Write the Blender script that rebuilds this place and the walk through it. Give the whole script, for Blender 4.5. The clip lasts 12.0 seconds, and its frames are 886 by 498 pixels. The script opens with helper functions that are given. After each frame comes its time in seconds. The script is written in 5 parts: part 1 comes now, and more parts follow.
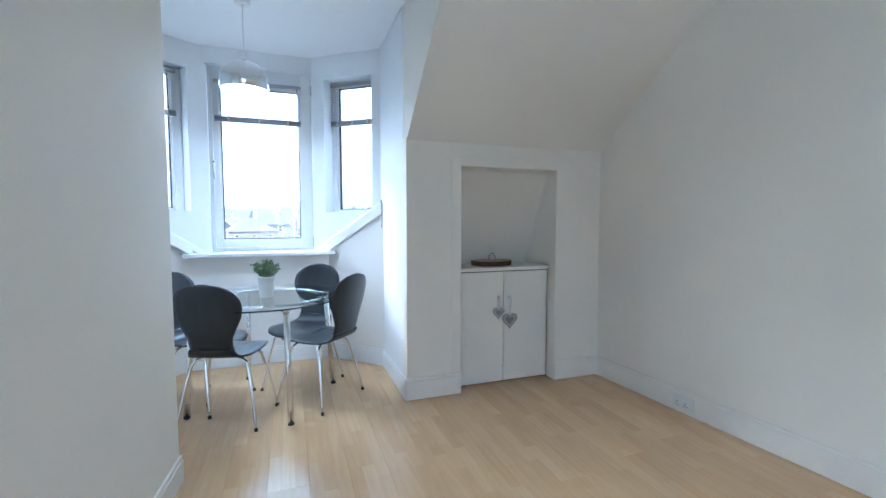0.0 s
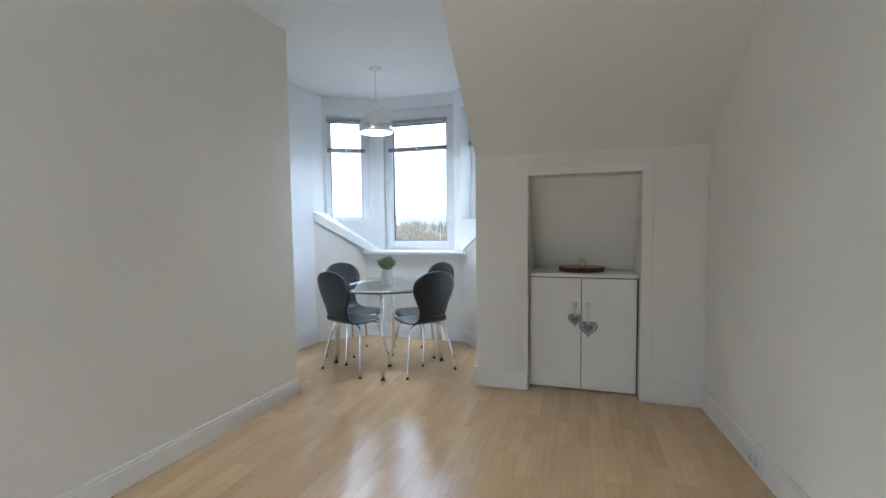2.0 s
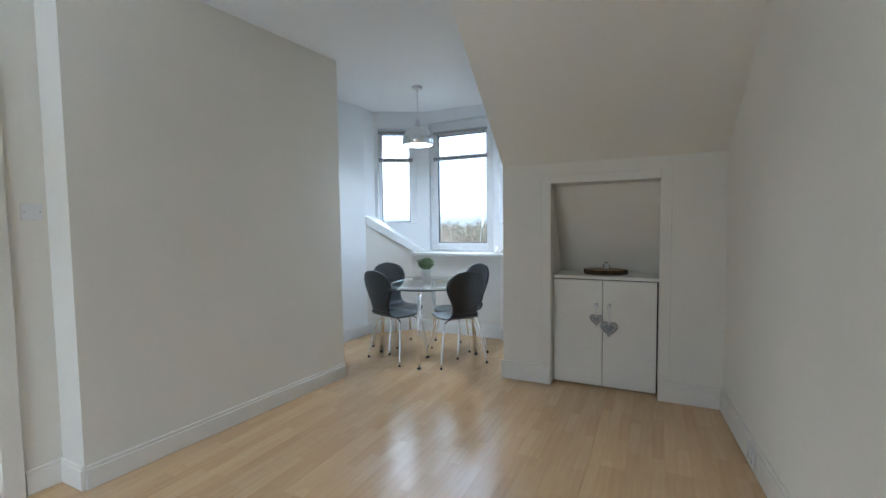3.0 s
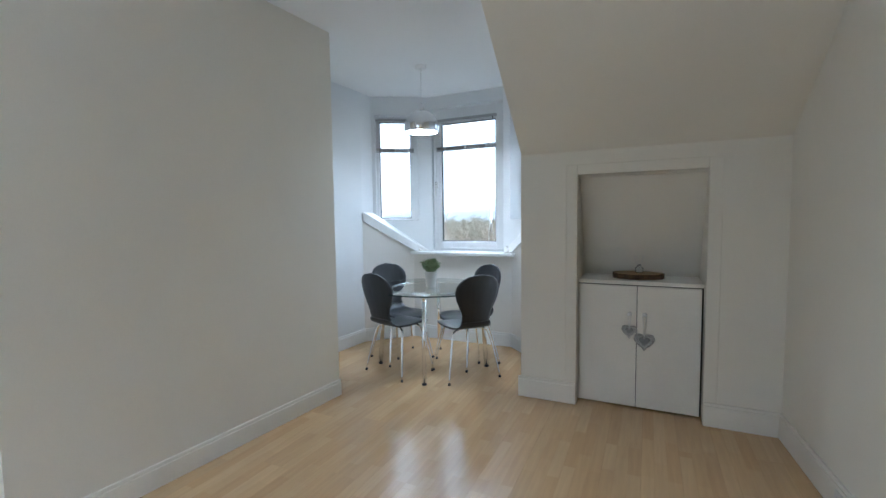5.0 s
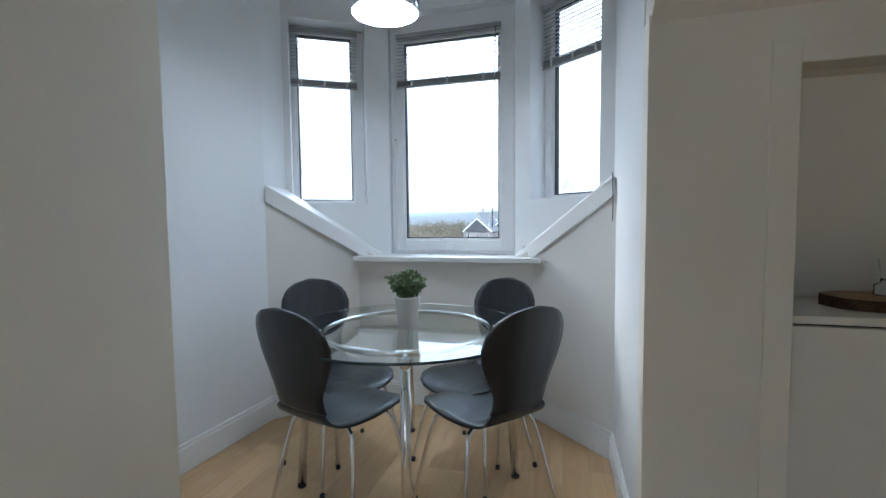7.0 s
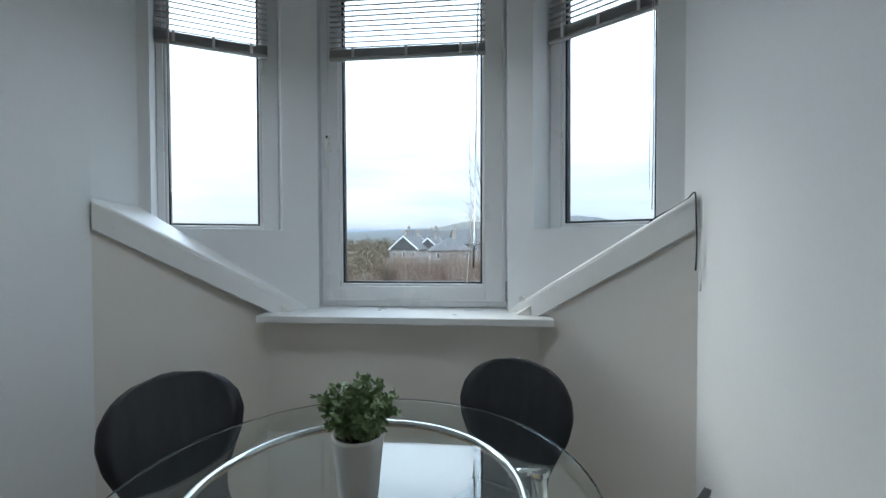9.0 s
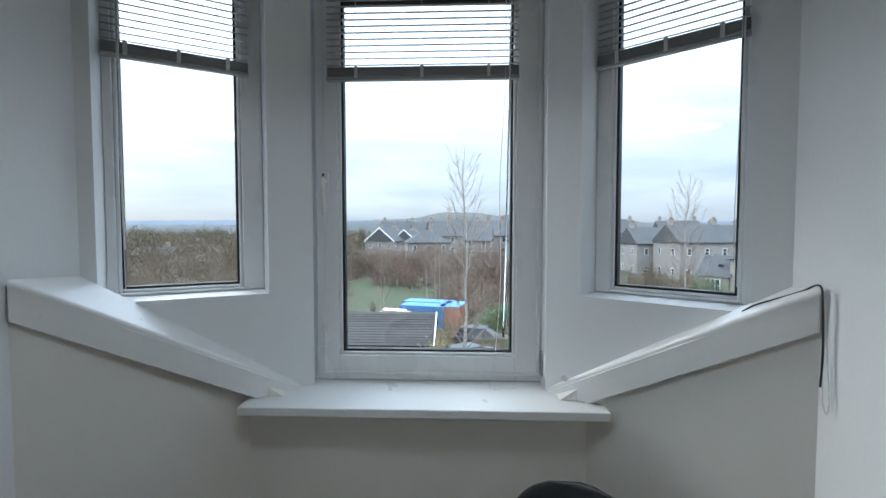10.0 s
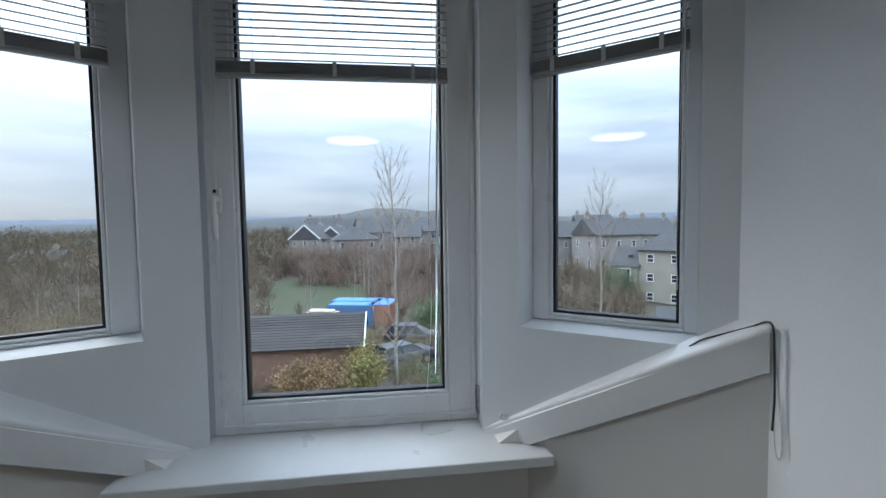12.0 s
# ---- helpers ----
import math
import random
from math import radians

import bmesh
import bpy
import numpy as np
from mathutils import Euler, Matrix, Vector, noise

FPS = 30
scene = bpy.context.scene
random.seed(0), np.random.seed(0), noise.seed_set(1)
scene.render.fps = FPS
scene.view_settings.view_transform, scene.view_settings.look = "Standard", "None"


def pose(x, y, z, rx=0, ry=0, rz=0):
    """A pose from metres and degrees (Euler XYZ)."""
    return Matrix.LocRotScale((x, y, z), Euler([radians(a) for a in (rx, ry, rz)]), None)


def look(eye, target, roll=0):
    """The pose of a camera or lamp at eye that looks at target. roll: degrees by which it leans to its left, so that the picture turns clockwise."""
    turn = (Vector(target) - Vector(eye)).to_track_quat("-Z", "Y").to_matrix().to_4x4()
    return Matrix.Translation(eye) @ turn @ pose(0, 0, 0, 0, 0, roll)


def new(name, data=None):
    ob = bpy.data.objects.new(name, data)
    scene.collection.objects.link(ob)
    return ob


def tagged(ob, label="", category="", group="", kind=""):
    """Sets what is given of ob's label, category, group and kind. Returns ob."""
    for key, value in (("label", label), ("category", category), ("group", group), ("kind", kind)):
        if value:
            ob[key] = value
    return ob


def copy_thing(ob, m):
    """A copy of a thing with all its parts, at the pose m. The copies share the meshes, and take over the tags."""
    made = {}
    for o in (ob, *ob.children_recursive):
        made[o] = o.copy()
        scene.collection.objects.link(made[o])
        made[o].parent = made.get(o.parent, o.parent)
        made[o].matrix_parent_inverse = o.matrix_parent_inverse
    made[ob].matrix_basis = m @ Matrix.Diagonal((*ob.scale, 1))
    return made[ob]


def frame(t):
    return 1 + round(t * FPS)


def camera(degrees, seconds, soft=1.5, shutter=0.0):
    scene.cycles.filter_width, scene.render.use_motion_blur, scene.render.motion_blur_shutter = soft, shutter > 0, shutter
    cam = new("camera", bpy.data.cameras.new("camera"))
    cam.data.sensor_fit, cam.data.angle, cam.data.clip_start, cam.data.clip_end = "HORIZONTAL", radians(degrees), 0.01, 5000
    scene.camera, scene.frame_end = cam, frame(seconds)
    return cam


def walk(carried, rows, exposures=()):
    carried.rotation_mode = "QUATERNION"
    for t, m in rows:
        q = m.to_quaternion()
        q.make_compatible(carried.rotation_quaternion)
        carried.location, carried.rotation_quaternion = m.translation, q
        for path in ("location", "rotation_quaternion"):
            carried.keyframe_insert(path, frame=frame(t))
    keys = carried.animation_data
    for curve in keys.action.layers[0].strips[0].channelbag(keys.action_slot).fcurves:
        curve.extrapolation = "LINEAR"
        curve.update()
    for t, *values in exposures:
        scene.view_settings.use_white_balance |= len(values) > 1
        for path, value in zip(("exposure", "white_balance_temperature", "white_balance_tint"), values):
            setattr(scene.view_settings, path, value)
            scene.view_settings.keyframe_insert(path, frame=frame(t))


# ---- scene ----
cam = camera(91.1, 12.0)
PATH = [
    (0, (0.979, 0.617, 1.262), (1.646, 2.498, 1.131), 0.0),
    (0.5, (1.424, 0.666, 1.29), (1.635, 2.65, 1.15), -0.3),
    (1, (1.836, 0.533, 1.326), (1.658, 2.519, 1.177), -0.7),
    (1.5, (2.199, 0.34, 1.318), (1.784, 2.292, 1.184), -0.7),
    (2, (2.512, 0.173, 1.305), (1.916, 2.078, 1.182), -0.7),
    (2.5, (2.751, 0.058, 1.318), (1.982, 1.9, 1.19), -0.8),
    (3, (2.902, -0.037, 1.333), (2.026, 1.757, 1.218), -0.7),
    (5, (2.598, 0.339, 1.346), (1.744, 2.142, 1.21), -0.7),
    (5.5, (2.277, 0.712, 1.331), (1.587, 2.584, 1.19), -0.6),
    (6, (1.953, 1.166, 1.28), (1.378, 3.077, 1.145), -0.5),
    (6.5, (1.684, 1.646, 1.209), (1.143, 3.568, 1.085), -0.6),
    (8.5, (1.166, 2.693, 1.192), (0.839, 4.664, 1.112), -0.1),
    (9, (1.097, 2.908, 1.295), (0.909, 4.899, 1.254), -0.2),
    (9.5, (1.003, 3.099, 1.467), (0.848, 5.091, 1.371), -0.4),
    (10, (0.89, 3.237, 1.561), (0.813, 5.234, 1.478), -0.0),
    (10.5, (0.779, 3.38, 1.648), (0.798, 5.379, 1.581), 0.4),
    (11, (0.72, 3.467, 1.684), (0.792, 5.465, 1.62), 0.5),
    (11.5, (0.709, 3.481, 1.658), (0.839, 5.476, 1.595), 0.6),
    (12, (0.907, 3.435, 1.653), (1.154, 5.417, 1.548), -0.8),
]
EXPOSURES = [(0, 2.8, 4850, 4), (1, 2.68, 5350, 6), (2, 2.5, 5450, 6), (3, 2.32, 5400, 4), (5, 2.3, 5400, 4), (6.5, 1.95, 5500, 6), (8.5, 1.2, 5850, 2), (10, 0.92, 5900, 4), (12, 0.52, 5800, 6)]
walk(cam, [(t, look(eye, target, roll)) for t, eye, target, roll in PATH], EXPOSURES)

# ---- world and light ----
world = bpy.data.worlds.new("world")
scene.world = world
world.use_nodes = True
wn, wl = world.node_tree.nodes, world.node_tree.links
wn.clear()
w_out = wn.new("ShaderNodeOutputWorld")
w_bg = wn.new("ShaderNodeBackground")
w_sky = wn.new("ShaderNodeTexSky")
w_sky.sky_type = "NISHITA"
w_sky.sun_disc = False
w_sky.sun_elevation, w_sky.sun_rotation = radians(28), radians(-50)
w_scale = wn.new("ShaderNodeVectorMath")
w_scale.operation = "SCALE"
w_scale.inputs["Scale"].default_value = 0.9
w_co = wn.new("ShaderNodeTexCoord")
w_map = wn.new("ShaderNodeMapping")
w_map.inputs["Scale"].default_value = (1.2, 1.2, 7.0)
w_noise = wn.new("ShaderNodeTexNoise")
w_noise.inputs["Scale"].default_value = 1.6
w_noise.inputs["Detail"].default_value = 6
w_noise.inputs["Roughness"].default_value = 0.55
w_ramp = wn.new("ShaderNodeValToRGB")
w_ramp.color_ramp.elements[0].position, w_ramp.color_ramp.elements[0].color = 0.3, (5.2, 6.0, 7.3, 1)
w_ramp.color_ramp.elements[1].position, w_ramp.color_ramp.elements[1].color = 0.66, (8.9, 9.6, 10.6, 1)
w_mix = wn.new("ShaderNodeMix")
w_mix.data_type = "RGBA"
w_mix.inputs[0].default_value = 0.86
wl.new(w_co.outputs["Generated"], w_map.inputs["Vector"])
wl.new(w_map.outputs["Vector"], w_noise.inputs["Vector"])
wl.new(w_noise.outputs["Fac"], w_ramp.inputs["Fac"])
wl.new(w_sky.outputs["Color"], w_scale.inputs[0])
wl.new(w_scale.outputs["Vector"], w_mix.inputs[6])
wl.new(w_ramp.outputs["Color"], w_mix.inputs[7])
# overcast sky: three times as bright overhead as at the horizon
w_sep = wn.new("ShaderNodeSeparateXYZ")
w_up = wn.new("ShaderNodeMapRange")
w_up.inputs[3].default_value, w_up.inputs[4].default_value = 0.52, 5.6
w_lift = wn.new("ShaderNodeVectorMath")
w_lift.operation = "SCALE"
wl.new(w_co.outputs["Generated"], w_sep.inputs[0])
w_pow = wn.new("ShaderNodeMath")
w_pow.operation, w_pow.use_clamp = "POWER", True
w_pow.inputs[1].default_value = 1.6
w_abs = wn.new("ShaderNodeMath")
w_abs.operation = "ABSOLUTE"
wl.new(w_sep.outputs["Z"], w_abs.inputs[0])
wl.new(w_abs.outputs[0], w_pow.inputs[0])
wl.new(w_pow.outputs[0], w_up.inputs[0])
wl.new(w_mix.outputs[2], w_lift.inputs[0])
wl.new(w_up.outputs[0], w_lift.inputs["Scale"])
wl.new(w_lift.outputs["Vector"], w_bg.inputs["Color"])
w_bg.inputs["Strength"].default_value = 0.1
wl.new(w_bg.outputs["Background"], w_out.inputs["Surface"])

sun = new("sun", bpy.data.lights.new("sun", "SUN"))
sun.data.energy, sun.data.angle, sun.data.color = 0.6, radians(20), (1.0, 0.95, 0.88)
sun.matrix_world = look((0, 0, 60), (55, -46, 20))


# added warm fill lamp, set in a made-up opening of the unseen south wall
south = new("south_fill_light", bpy.data.lights.new("south_fill_light", "AREA"))
south.data.shape, south.data.size, south.data.size_y, south.data.energy, south.data.color = "RECTANGLE", 1.2, 1.4, 0.5, (1.0, 0.78, 0.52)
south.matrix_world = look((1.0, -1.42, 1.6), (1.0, 3.0, 1.6))


# ---- helpers of this scene ----
def part(name, bm, material, parent=None, label="", smooth=False):
    me = bpy.data.meshes.new(name)
    bmesh.ops.recalc_face_normals(bm, faces=bm.faces[:])
    bm.to_mesh(me)
    bm.free()
    for m in (material if isinstance(material, (list, tuple)) else [material]):
        me.materials.append(m)
    if smooth:
        me.polygons.foreach_set("use_smooth", [True] * len(me.polygons))
    ob = new(name, me)
    if parent is not None:
        ob.parent = parent
    if label:
        ob["label"] = label
    return ob


def thing(name, m, label, category, group="", kind=""):
    ob = new(name)
    ob.matrix_world = m
    return tagged(ob, label, category, group, kind)


def add_box(bm, x0, y0, z0, x1, y1, z1, m=None, bevel=0.0, seg=1):
    r = bmesh.ops.create_cube(bm, size=1.0)
    vs = r["verts"]
    t = Matrix.Translation(((x0 + x1) / 2, (y0 + y1) / 2, (z0 + z1) / 2)) @ Matrix.Diagonal((abs(x1 - x0), abs(y1 - y0), abs(z1 - z0), 1))
    bmesh.ops.transform(bm, matrix=t, verts=vs)
    if bevel > 0:
        es = list({e for v in vs for e in v.link_edges})
        r = bmesh.ops.bevel(bm, geom=es, offset=bevel, segments=seg, affect="EDGES", profile=0.5)
        vs = list({v for f in r["faces"] for v in f.verts} | {v for v in vs if v.is_valid})
    if m is not None:
        bmesh.ops.transform(bm, matrix=m, verts=vs)
    return vs


def boxes(rows, m=None, bevel=0.0, seg=1):
    bm = bmesh.new()
    for r in rows:
        add_box(bm, *r, m=m, bevel=bevel, seg=seg)
    return bm


def add_prism(bm, pts, z0, z1):
    """Upright prism over a plan polygon; z1 a number or one height a corner."""
    tops = z1 if isinstance(z1, (list, tuple)) else [z1] * len(pts)
    lo = [bm.verts.new((x, y, z0)) for x, y in pts]
    hi = [bm.verts.new((x, y, z)) for (x, y), z in zip(pts, tops)]
    bm.faces.new(lo[::-1])
    bm.faces.new(hi)
    n = len(pts)
    for i in range(n):
        bm.faces.new((lo[i], lo[(i + 1) % n], hi[(i + 1) % n], hi[i]))


def prism(pts, z0, z1):
    bm = bmesh.new()
    add_prism(bm, pts, z0, z1)
    return bm


def prism_x(profile, x0, x1):
    """Prism along x over a (y, z) profile."""
    bm = bmesh.new()
    a = [bm.verts.new((x0, y, z)) for y, z in profile]
    b = [bm.verts.new((x1, y, z)) for y, z in profile]
    bm.faces.new(a)
    bm.faces.new(b[::-1])
    n = len(profile)
    for i in range(n):
        bm.faces.new((a[i], b[i], b[(i + 1) % n], a[(i + 1) % n]))
    return bm


def lathe(bm, profile, seg=32, m=None, close=False):
    """Turn an (r, z) profile about z."""
    rings = []
    for r, z in profile:
        rings.append([bm.verts.new((r * math.cos(2 * math.pi * k / seg), r * math.sin(2 * math.pi * k / seg), z)) for k in range(seg)])
    pairs = list(zip(rings, rings[1:])) + ([(rings[-1], rings[0])] if close else [])
    for a, b in pairs:
        for k in range(seg):
            bm.faces.new((a[k], a[(k + 1) % seg], b[(k + 1) % seg], b[k]))
    if not close:
        bm.faces.new(rings[0][::-1])
        bm.faces.new(rings[-1])
    if m is not None:
        bmesh.ops.transform(bm, matrix=m, verts=[v for ring in rings for v in ring])


def add_tube(bm, pts, radii, seg=8, cap=True, mat=0):
    pts = [Vector(p) for p in pts]
    n = len(pts)
    if not isinstance(radii, (list, tuple)):
        radii = [radii] * n
    rings = []
    side = None
    for i, p in enumerate(pts):
        d = (pts[min(i + 1, n - 1)] - pts[max(i - 1, 0)]).normalized()
        if side is None:
            side = d.orthogonal().normalized()
        side = (side - d * side.dot(d))
        side = side.normalized() if side.length > 1e-6 else d.orthogonal().normalized()
        up = d.cross(side)
        rings.append([bm.verts.new(p + (side * math.cos(2 * math.pi * k / seg) + up * math.sin(2 * math.pi * k / seg)) * radii[i]) for k in range(seg)])
    for a, b in zip(rings, rings[1:]):
        for k in range(seg):
            f = bm.faces.new((a[k], a[(k + 1) % seg], b[(k + 1) % seg], b[k]))
            f.material_index = mat
            f.smooth = True
    if cap:
        bm.faces.new(rings[0][::-1]).material_index = mat
        bm.faces.new(rings[-1]).material_index = mat


def tube(pts, radii, seg=8):
    bm = bmesh.new()
    add_tube(bm, pts, radii, seg)
    return bm


def smooth_line(pts, steps=6):
    """Catmull-Rom through the points."""
    pts = [Vector(p) for p in pts]
    ext = [pts[0] * 2 - pts[1]] + pts + [pts[-1] * 2 - pts[-2]]
    out = []
    for i in range(1, len(ext) - 2):
        p0, p1, p2, p3 = ext[i - 1:i + 3]
        for k in range(steps):
            t = k / steps
            out.append(0.5 * ((2 * p1) + (p2 - p0) * t + (2 * p0 - 5 * p1 + 4 * p2 - p3) * t * t + (3 * p1 - p0 - 3 * p2 + p3) * t ** 3))
    out.append(pts[-1])
    return out


def along(a, b):
    """Local frame on a wall line: x from a to b, y to the left of that, z up."""
    a, b = Vector((a[0], a[1], 0)), Vector((b[0], b[1], 0))
    d = (b - a).normalized()
    return Matrix(((d.x, -d.y, 0, a.x), (d.y, d.x, 0, a.y), (0, 0, 1, 0), (0, 0, 0, 1))), (b - a).length


# ---- materials ----
def material(name, base, rough=0.5, metal=0.0, vary=0.0, scale=3.0, fine=0.0, fine_scale=80.0, bump=0.0, spec=0.5, per_object=0.0, other=None, stretch=(1, 1, 1), rough_vary=0.0):
    """Principled surface with variation at two scales, relief and, if asked, a shade for each object."""
    mt = bpy.data.materials.new(name)
    mt.use_nodes = True
    n, l = mt.node_tree.nodes, mt.node_tree.links
    p = n["Principled BSDF"]
    p.inputs["Base Color"].default_value = (*base, 1)
    p.inputs["Roughness"].default_value = rough
    p.inputs["Metallic"].default_value = metal
    p.inputs["Specular IOR Level"].default_value = spec
    co = n.new("ShaderNodeTexCoord")
    mp = n.new("ShaderNodeMapping")
    mp.inputs["Scale"].default_value = stretch
    l.new(co.outputs["Object"], mp.inputs["Vector"])
    big = n.new("ShaderNodeTexNoise")
    big.inputs["Scale"].default_value, big.inputs["Detail"].default_value = scale, 5
    small = n.new("ShaderNodeTexNoise")
    small.inputs["Scale"].default_value, small.inputs["Detail"].default_value = fine_scale, 3
    l.new(mp.outputs["Vector"], big.inputs["Vector"])
    l.new(mp.outputs["Vector"], small.inputs["Vector"])
    if other is None:
        other = tuple(c * (1 - vary) for c in base)
    mx = n.new("ShaderNodeMix")
    mx.data_type = "RGBA"
    mx.inputs[6].default_value, mx.inputs[7].default_value = (*base, 1), (*other, 1)
    mr = n.new("ShaderNodeMapRange")
    mr.inputs[1].default_value, mr.inputs[2].default_value = 0.35, 0.68
    l.new(big.outputs["Fac"], mr.inputs[0])
    l.new(mr.outputs[0], mx.inputs[0])
    hs = n.new("ShaderNodeHueSaturation")
    l.new(mx.outputs[2], hs.inputs["Color"])
    mv = n.new("ShaderNodeMapRange")
    mv.inputs[1].default_value, mv.inputs[2].default_value = 0.3, 0.7
    mv.inputs[3].default_value, mv.inputs[4].default_value = 1 - fine, 1 + fine
    l.new(small.outputs["Fac"], mv.inputs[0])
    if per_object:
        oi = n.new("ShaderNodeObjectInfo")
        po = n.new("ShaderNodeMapRange")
        po.inputs[3].default_value, po.inputs[4].default_value = 1 - per_object, 1 + per_object
        l.new(oi.outputs["Random"], po.inputs[0])
        mm = n.new("ShaderNodeMath")
        mm.operation = "MULTIPLY"
        l.new(mv.outputs[0], mm.inputs[0])
        l.new(po.outputs[0], mm.inputs[1])
        l.new(mm.outputs[0], hs.inputs["Value"])
    else:
        l.new(mv.outputs[0], hs.inputs["Value"])
    l.new(hs.outputs["Color"], p.inputs["Base Color"])
    if rough_vary:
        rr = n.new("ShaderNodeMapRange")
        rr.inputs[1].default_value, rr.inputs[2].default_value = 0.3, 0.7
        rr.inputs[3].default_value, rr.inputs[4].default_value = max(rough - rough_vary, 0), rough + rough_vary
        l.new(big.outputs["Fac"], rr.inputs[0])
        l.new(rr.outputs[0], p.inputs["Roughness"])
    if bump:
        b = n.new("ShaderNodeBump")
        b.inputs["Strength"].default_value, b.inputs["Distance"].default_value = 0.5, bump
        l.new(small.outputs["Fac"], b.inputs["Height"])
        l.new(b.outputs["Normal"], p.inputs["Normal"])
    return mt


def glass_material(name, tint=(1, 1, 1), ior=1.45):
    mt = bpy.data.materials.new(name)
    mt.use_nodes = True
    p = mt.node_tree.nodes["Principled BSDF"]
    p.inputs["Base Color"].default_value = (*tint, 1)
    p.inputs["Transmission Weight"].default_value = 1
    p.inputs["Roughness"].default_value = 0
    p.inputs["IOR"].default_value = ior
    return mt


def glow_material(name, colour, strength):
    mt = bpy.data.materials.new(name)
    mt.use_nodes = True
    p = mt.node_tree.nodes["Principled BSDF"]
    p.inputs["Base Color"].default_value = (0.9, 0.9, 0.88, 1)
    p.inputs["Emission Color"].default_value = (*colour, 1)
    p.inputs["Emission Strength"].default_value = strength
    return mt


def floor_material():
    """Light beech laminate: three printed strips a board, long grain, satin."""
    mt = bpy.data.materials.new("beech_laminate")
    mt.use_nodes = True
    n, l = mt.node_tree.nodes, mt.node_tree.links
    p = n["Principled BSDF"]
    co = n.new("ShaderNodeTexCoord")
    oi = n.new("ShaderNodeObjectInfo")
    brick = n.new("ShaderNodeTexBrick")
    brick.offset, brick.squash = 0.37, 1.0
    brick.inputs["Color1"].default_value = (0.65, 0.45, 0.245, 1)
    brick.inputs["Color2"].default_value = (0.585, 0.385, 0.195, 1)
    brick.inputs["Mortar"].default_value = (0.56, 0.365, 0.18, 1)
    brick.inputs["Scale"].default_value = 1
    brick.inputs["Mortar Size"].default_value = 0.0006
    brick.inputs["Brick Width"].default_value = 0.42
    brick.inputs["Row Height"].default_value = 0.064
    sh = n.new("ShaderNodeVectorMath")
    mu = n.new("ShaderNodeMath")
    mu.operation = "MULTIPLY"
    mu.inputs[1].default_value = 7.3
    cx = n.new("ShaderNodeCombineXYZ")
    l.new(oi.outputs["Random"], mu.inputs[0])
    l.new(mu.outputs[0], cx.inputs[0])
    l.new(co.outputs["Object"], sh.inputs[0])
    l.new(cx.outputs[0], sh.inputs[1])
    l.new(sh.outputs[0], brick.inputs["Vector"])
    mp = n.new("ShaderNodeMapping")
    mp.inputs["Scale"].default_value = (1.2, 16, 1)
    l.new(sh.outputs[0], mp.inputs["Vector"])
    grain = n.new("ShaderNodeTexNoise")
    grain.inputs["Scale"].default_value, grain.inputs["Detail"].default_value = 3.0, 8
    l.new(mp.outputs["Vector"], grain.inputs["Vector"])
    mr = n.new("ShaderNodeMapRange")
    mr.inputs[1].default_value, mr.inputs[2].default_value = 0.3, 0.7
    mr.inputs[3].default_value, mr.inputs[4].default_value = 0.94, 1.05
    l.new(grain.outputs["Fac"], mr.inputs[0])
    po = n.new("ShaderNodeMapRange")
    po.inputs[3].default_value, po.inputs[4].default_value = 0.94, 1.05
    l.new(oi.outputs["Random"], po.inputs[0])
    mm = n.new("ShaderNodeMath")
    mm.operation = "MULTIPLY"
    l.new(mr.outputs[0], mm.inputs[0])
    l.new(po.outputs[0], mm.inputs[1])
    hs = n.new("ShaderNodeHueSaturation")
    l.new(brick.outputs["Color"], hs.inputs["Color"])
    l.new(mm.outputs[0], hs.inputs["Value"])
    l.new(hs.outputs["Color"], p.inputs["Base Color"])
    rr = n.new("ShaderNodeMapRange")
    rr.inputs[3].default_value, rr.inputs[4].default_value = 0.20, 0.28
    l.new(grain.outputs["Fac"], rr.inputs[0])
    l.new(rr.outputs[0], p.inputs["Roughness"])
    return mt


WALL = material("wall_paint", (0.79, 0.80, 0.805), 0.7, vary=0.035, scale=1.3, fine=0.012, fine_scale=140, bump=0.0006, spec=0.3)
# white walls under the ledges; warm bounce from the room is painted in
BOUNCEWALL = material("bounce_lit_wall_paint", (0.80, 0.775, 0.735), 0.7, vary=0.035, scale=1.3, fine=0.012, fine_scale=140, bump=0.0006, spec=0.3)
# white gloss of the room trim, tinted to carry the room's warm light
WARMGLOSS = material("warm_lit_gloss_paint", (0.80, 0.765, 0.69), 0.35, vary=0.04, scale=4, fine=0.012, fine_scale=60, bump=0.0004, rough_vary=0.06)
# white room walls with the warm floor bounce and room light mixed into their colour
WARMWALL = material("warm_lit_wall_paint", (0.80, 0.758, 0.67), 0.7, vary=0.04, scale=1.3, fine=0.012, fine_scale=140, bump=0.0006, spec=0.3)
CEIL = material("ceiling_paint", (0.83, 0.825, 0.815), 0.8, vary=0.03, scale=1.1, fine=0.01, fine_scale=120, bump=0.0005, spec=0.25)
GLOSS = material("white_gloss_paint", (0.80, 0.80, 0.79), 0.32, vary=0.04, scale=4, fine=0.012, fine_scale=60, bump=0.0004, rough_vary=0.06)
UPVC = material("white_upvc", (0.80, 0.805, 0.81), 0.3, vary=0.03, scale=5, fine=0.008, fine_scale=50, rough_vary=0.05)
GASKET = material("black_rubber", (0.015, 0.016, 0.018), 0.6, fine=0.1)
GLASS = glass_material("window_glass", (0.985, 0.995, 0.995), 1.3)
TGLASS = glass_material("table_glass", (0.93, 0.985, 0.965), 1.5)
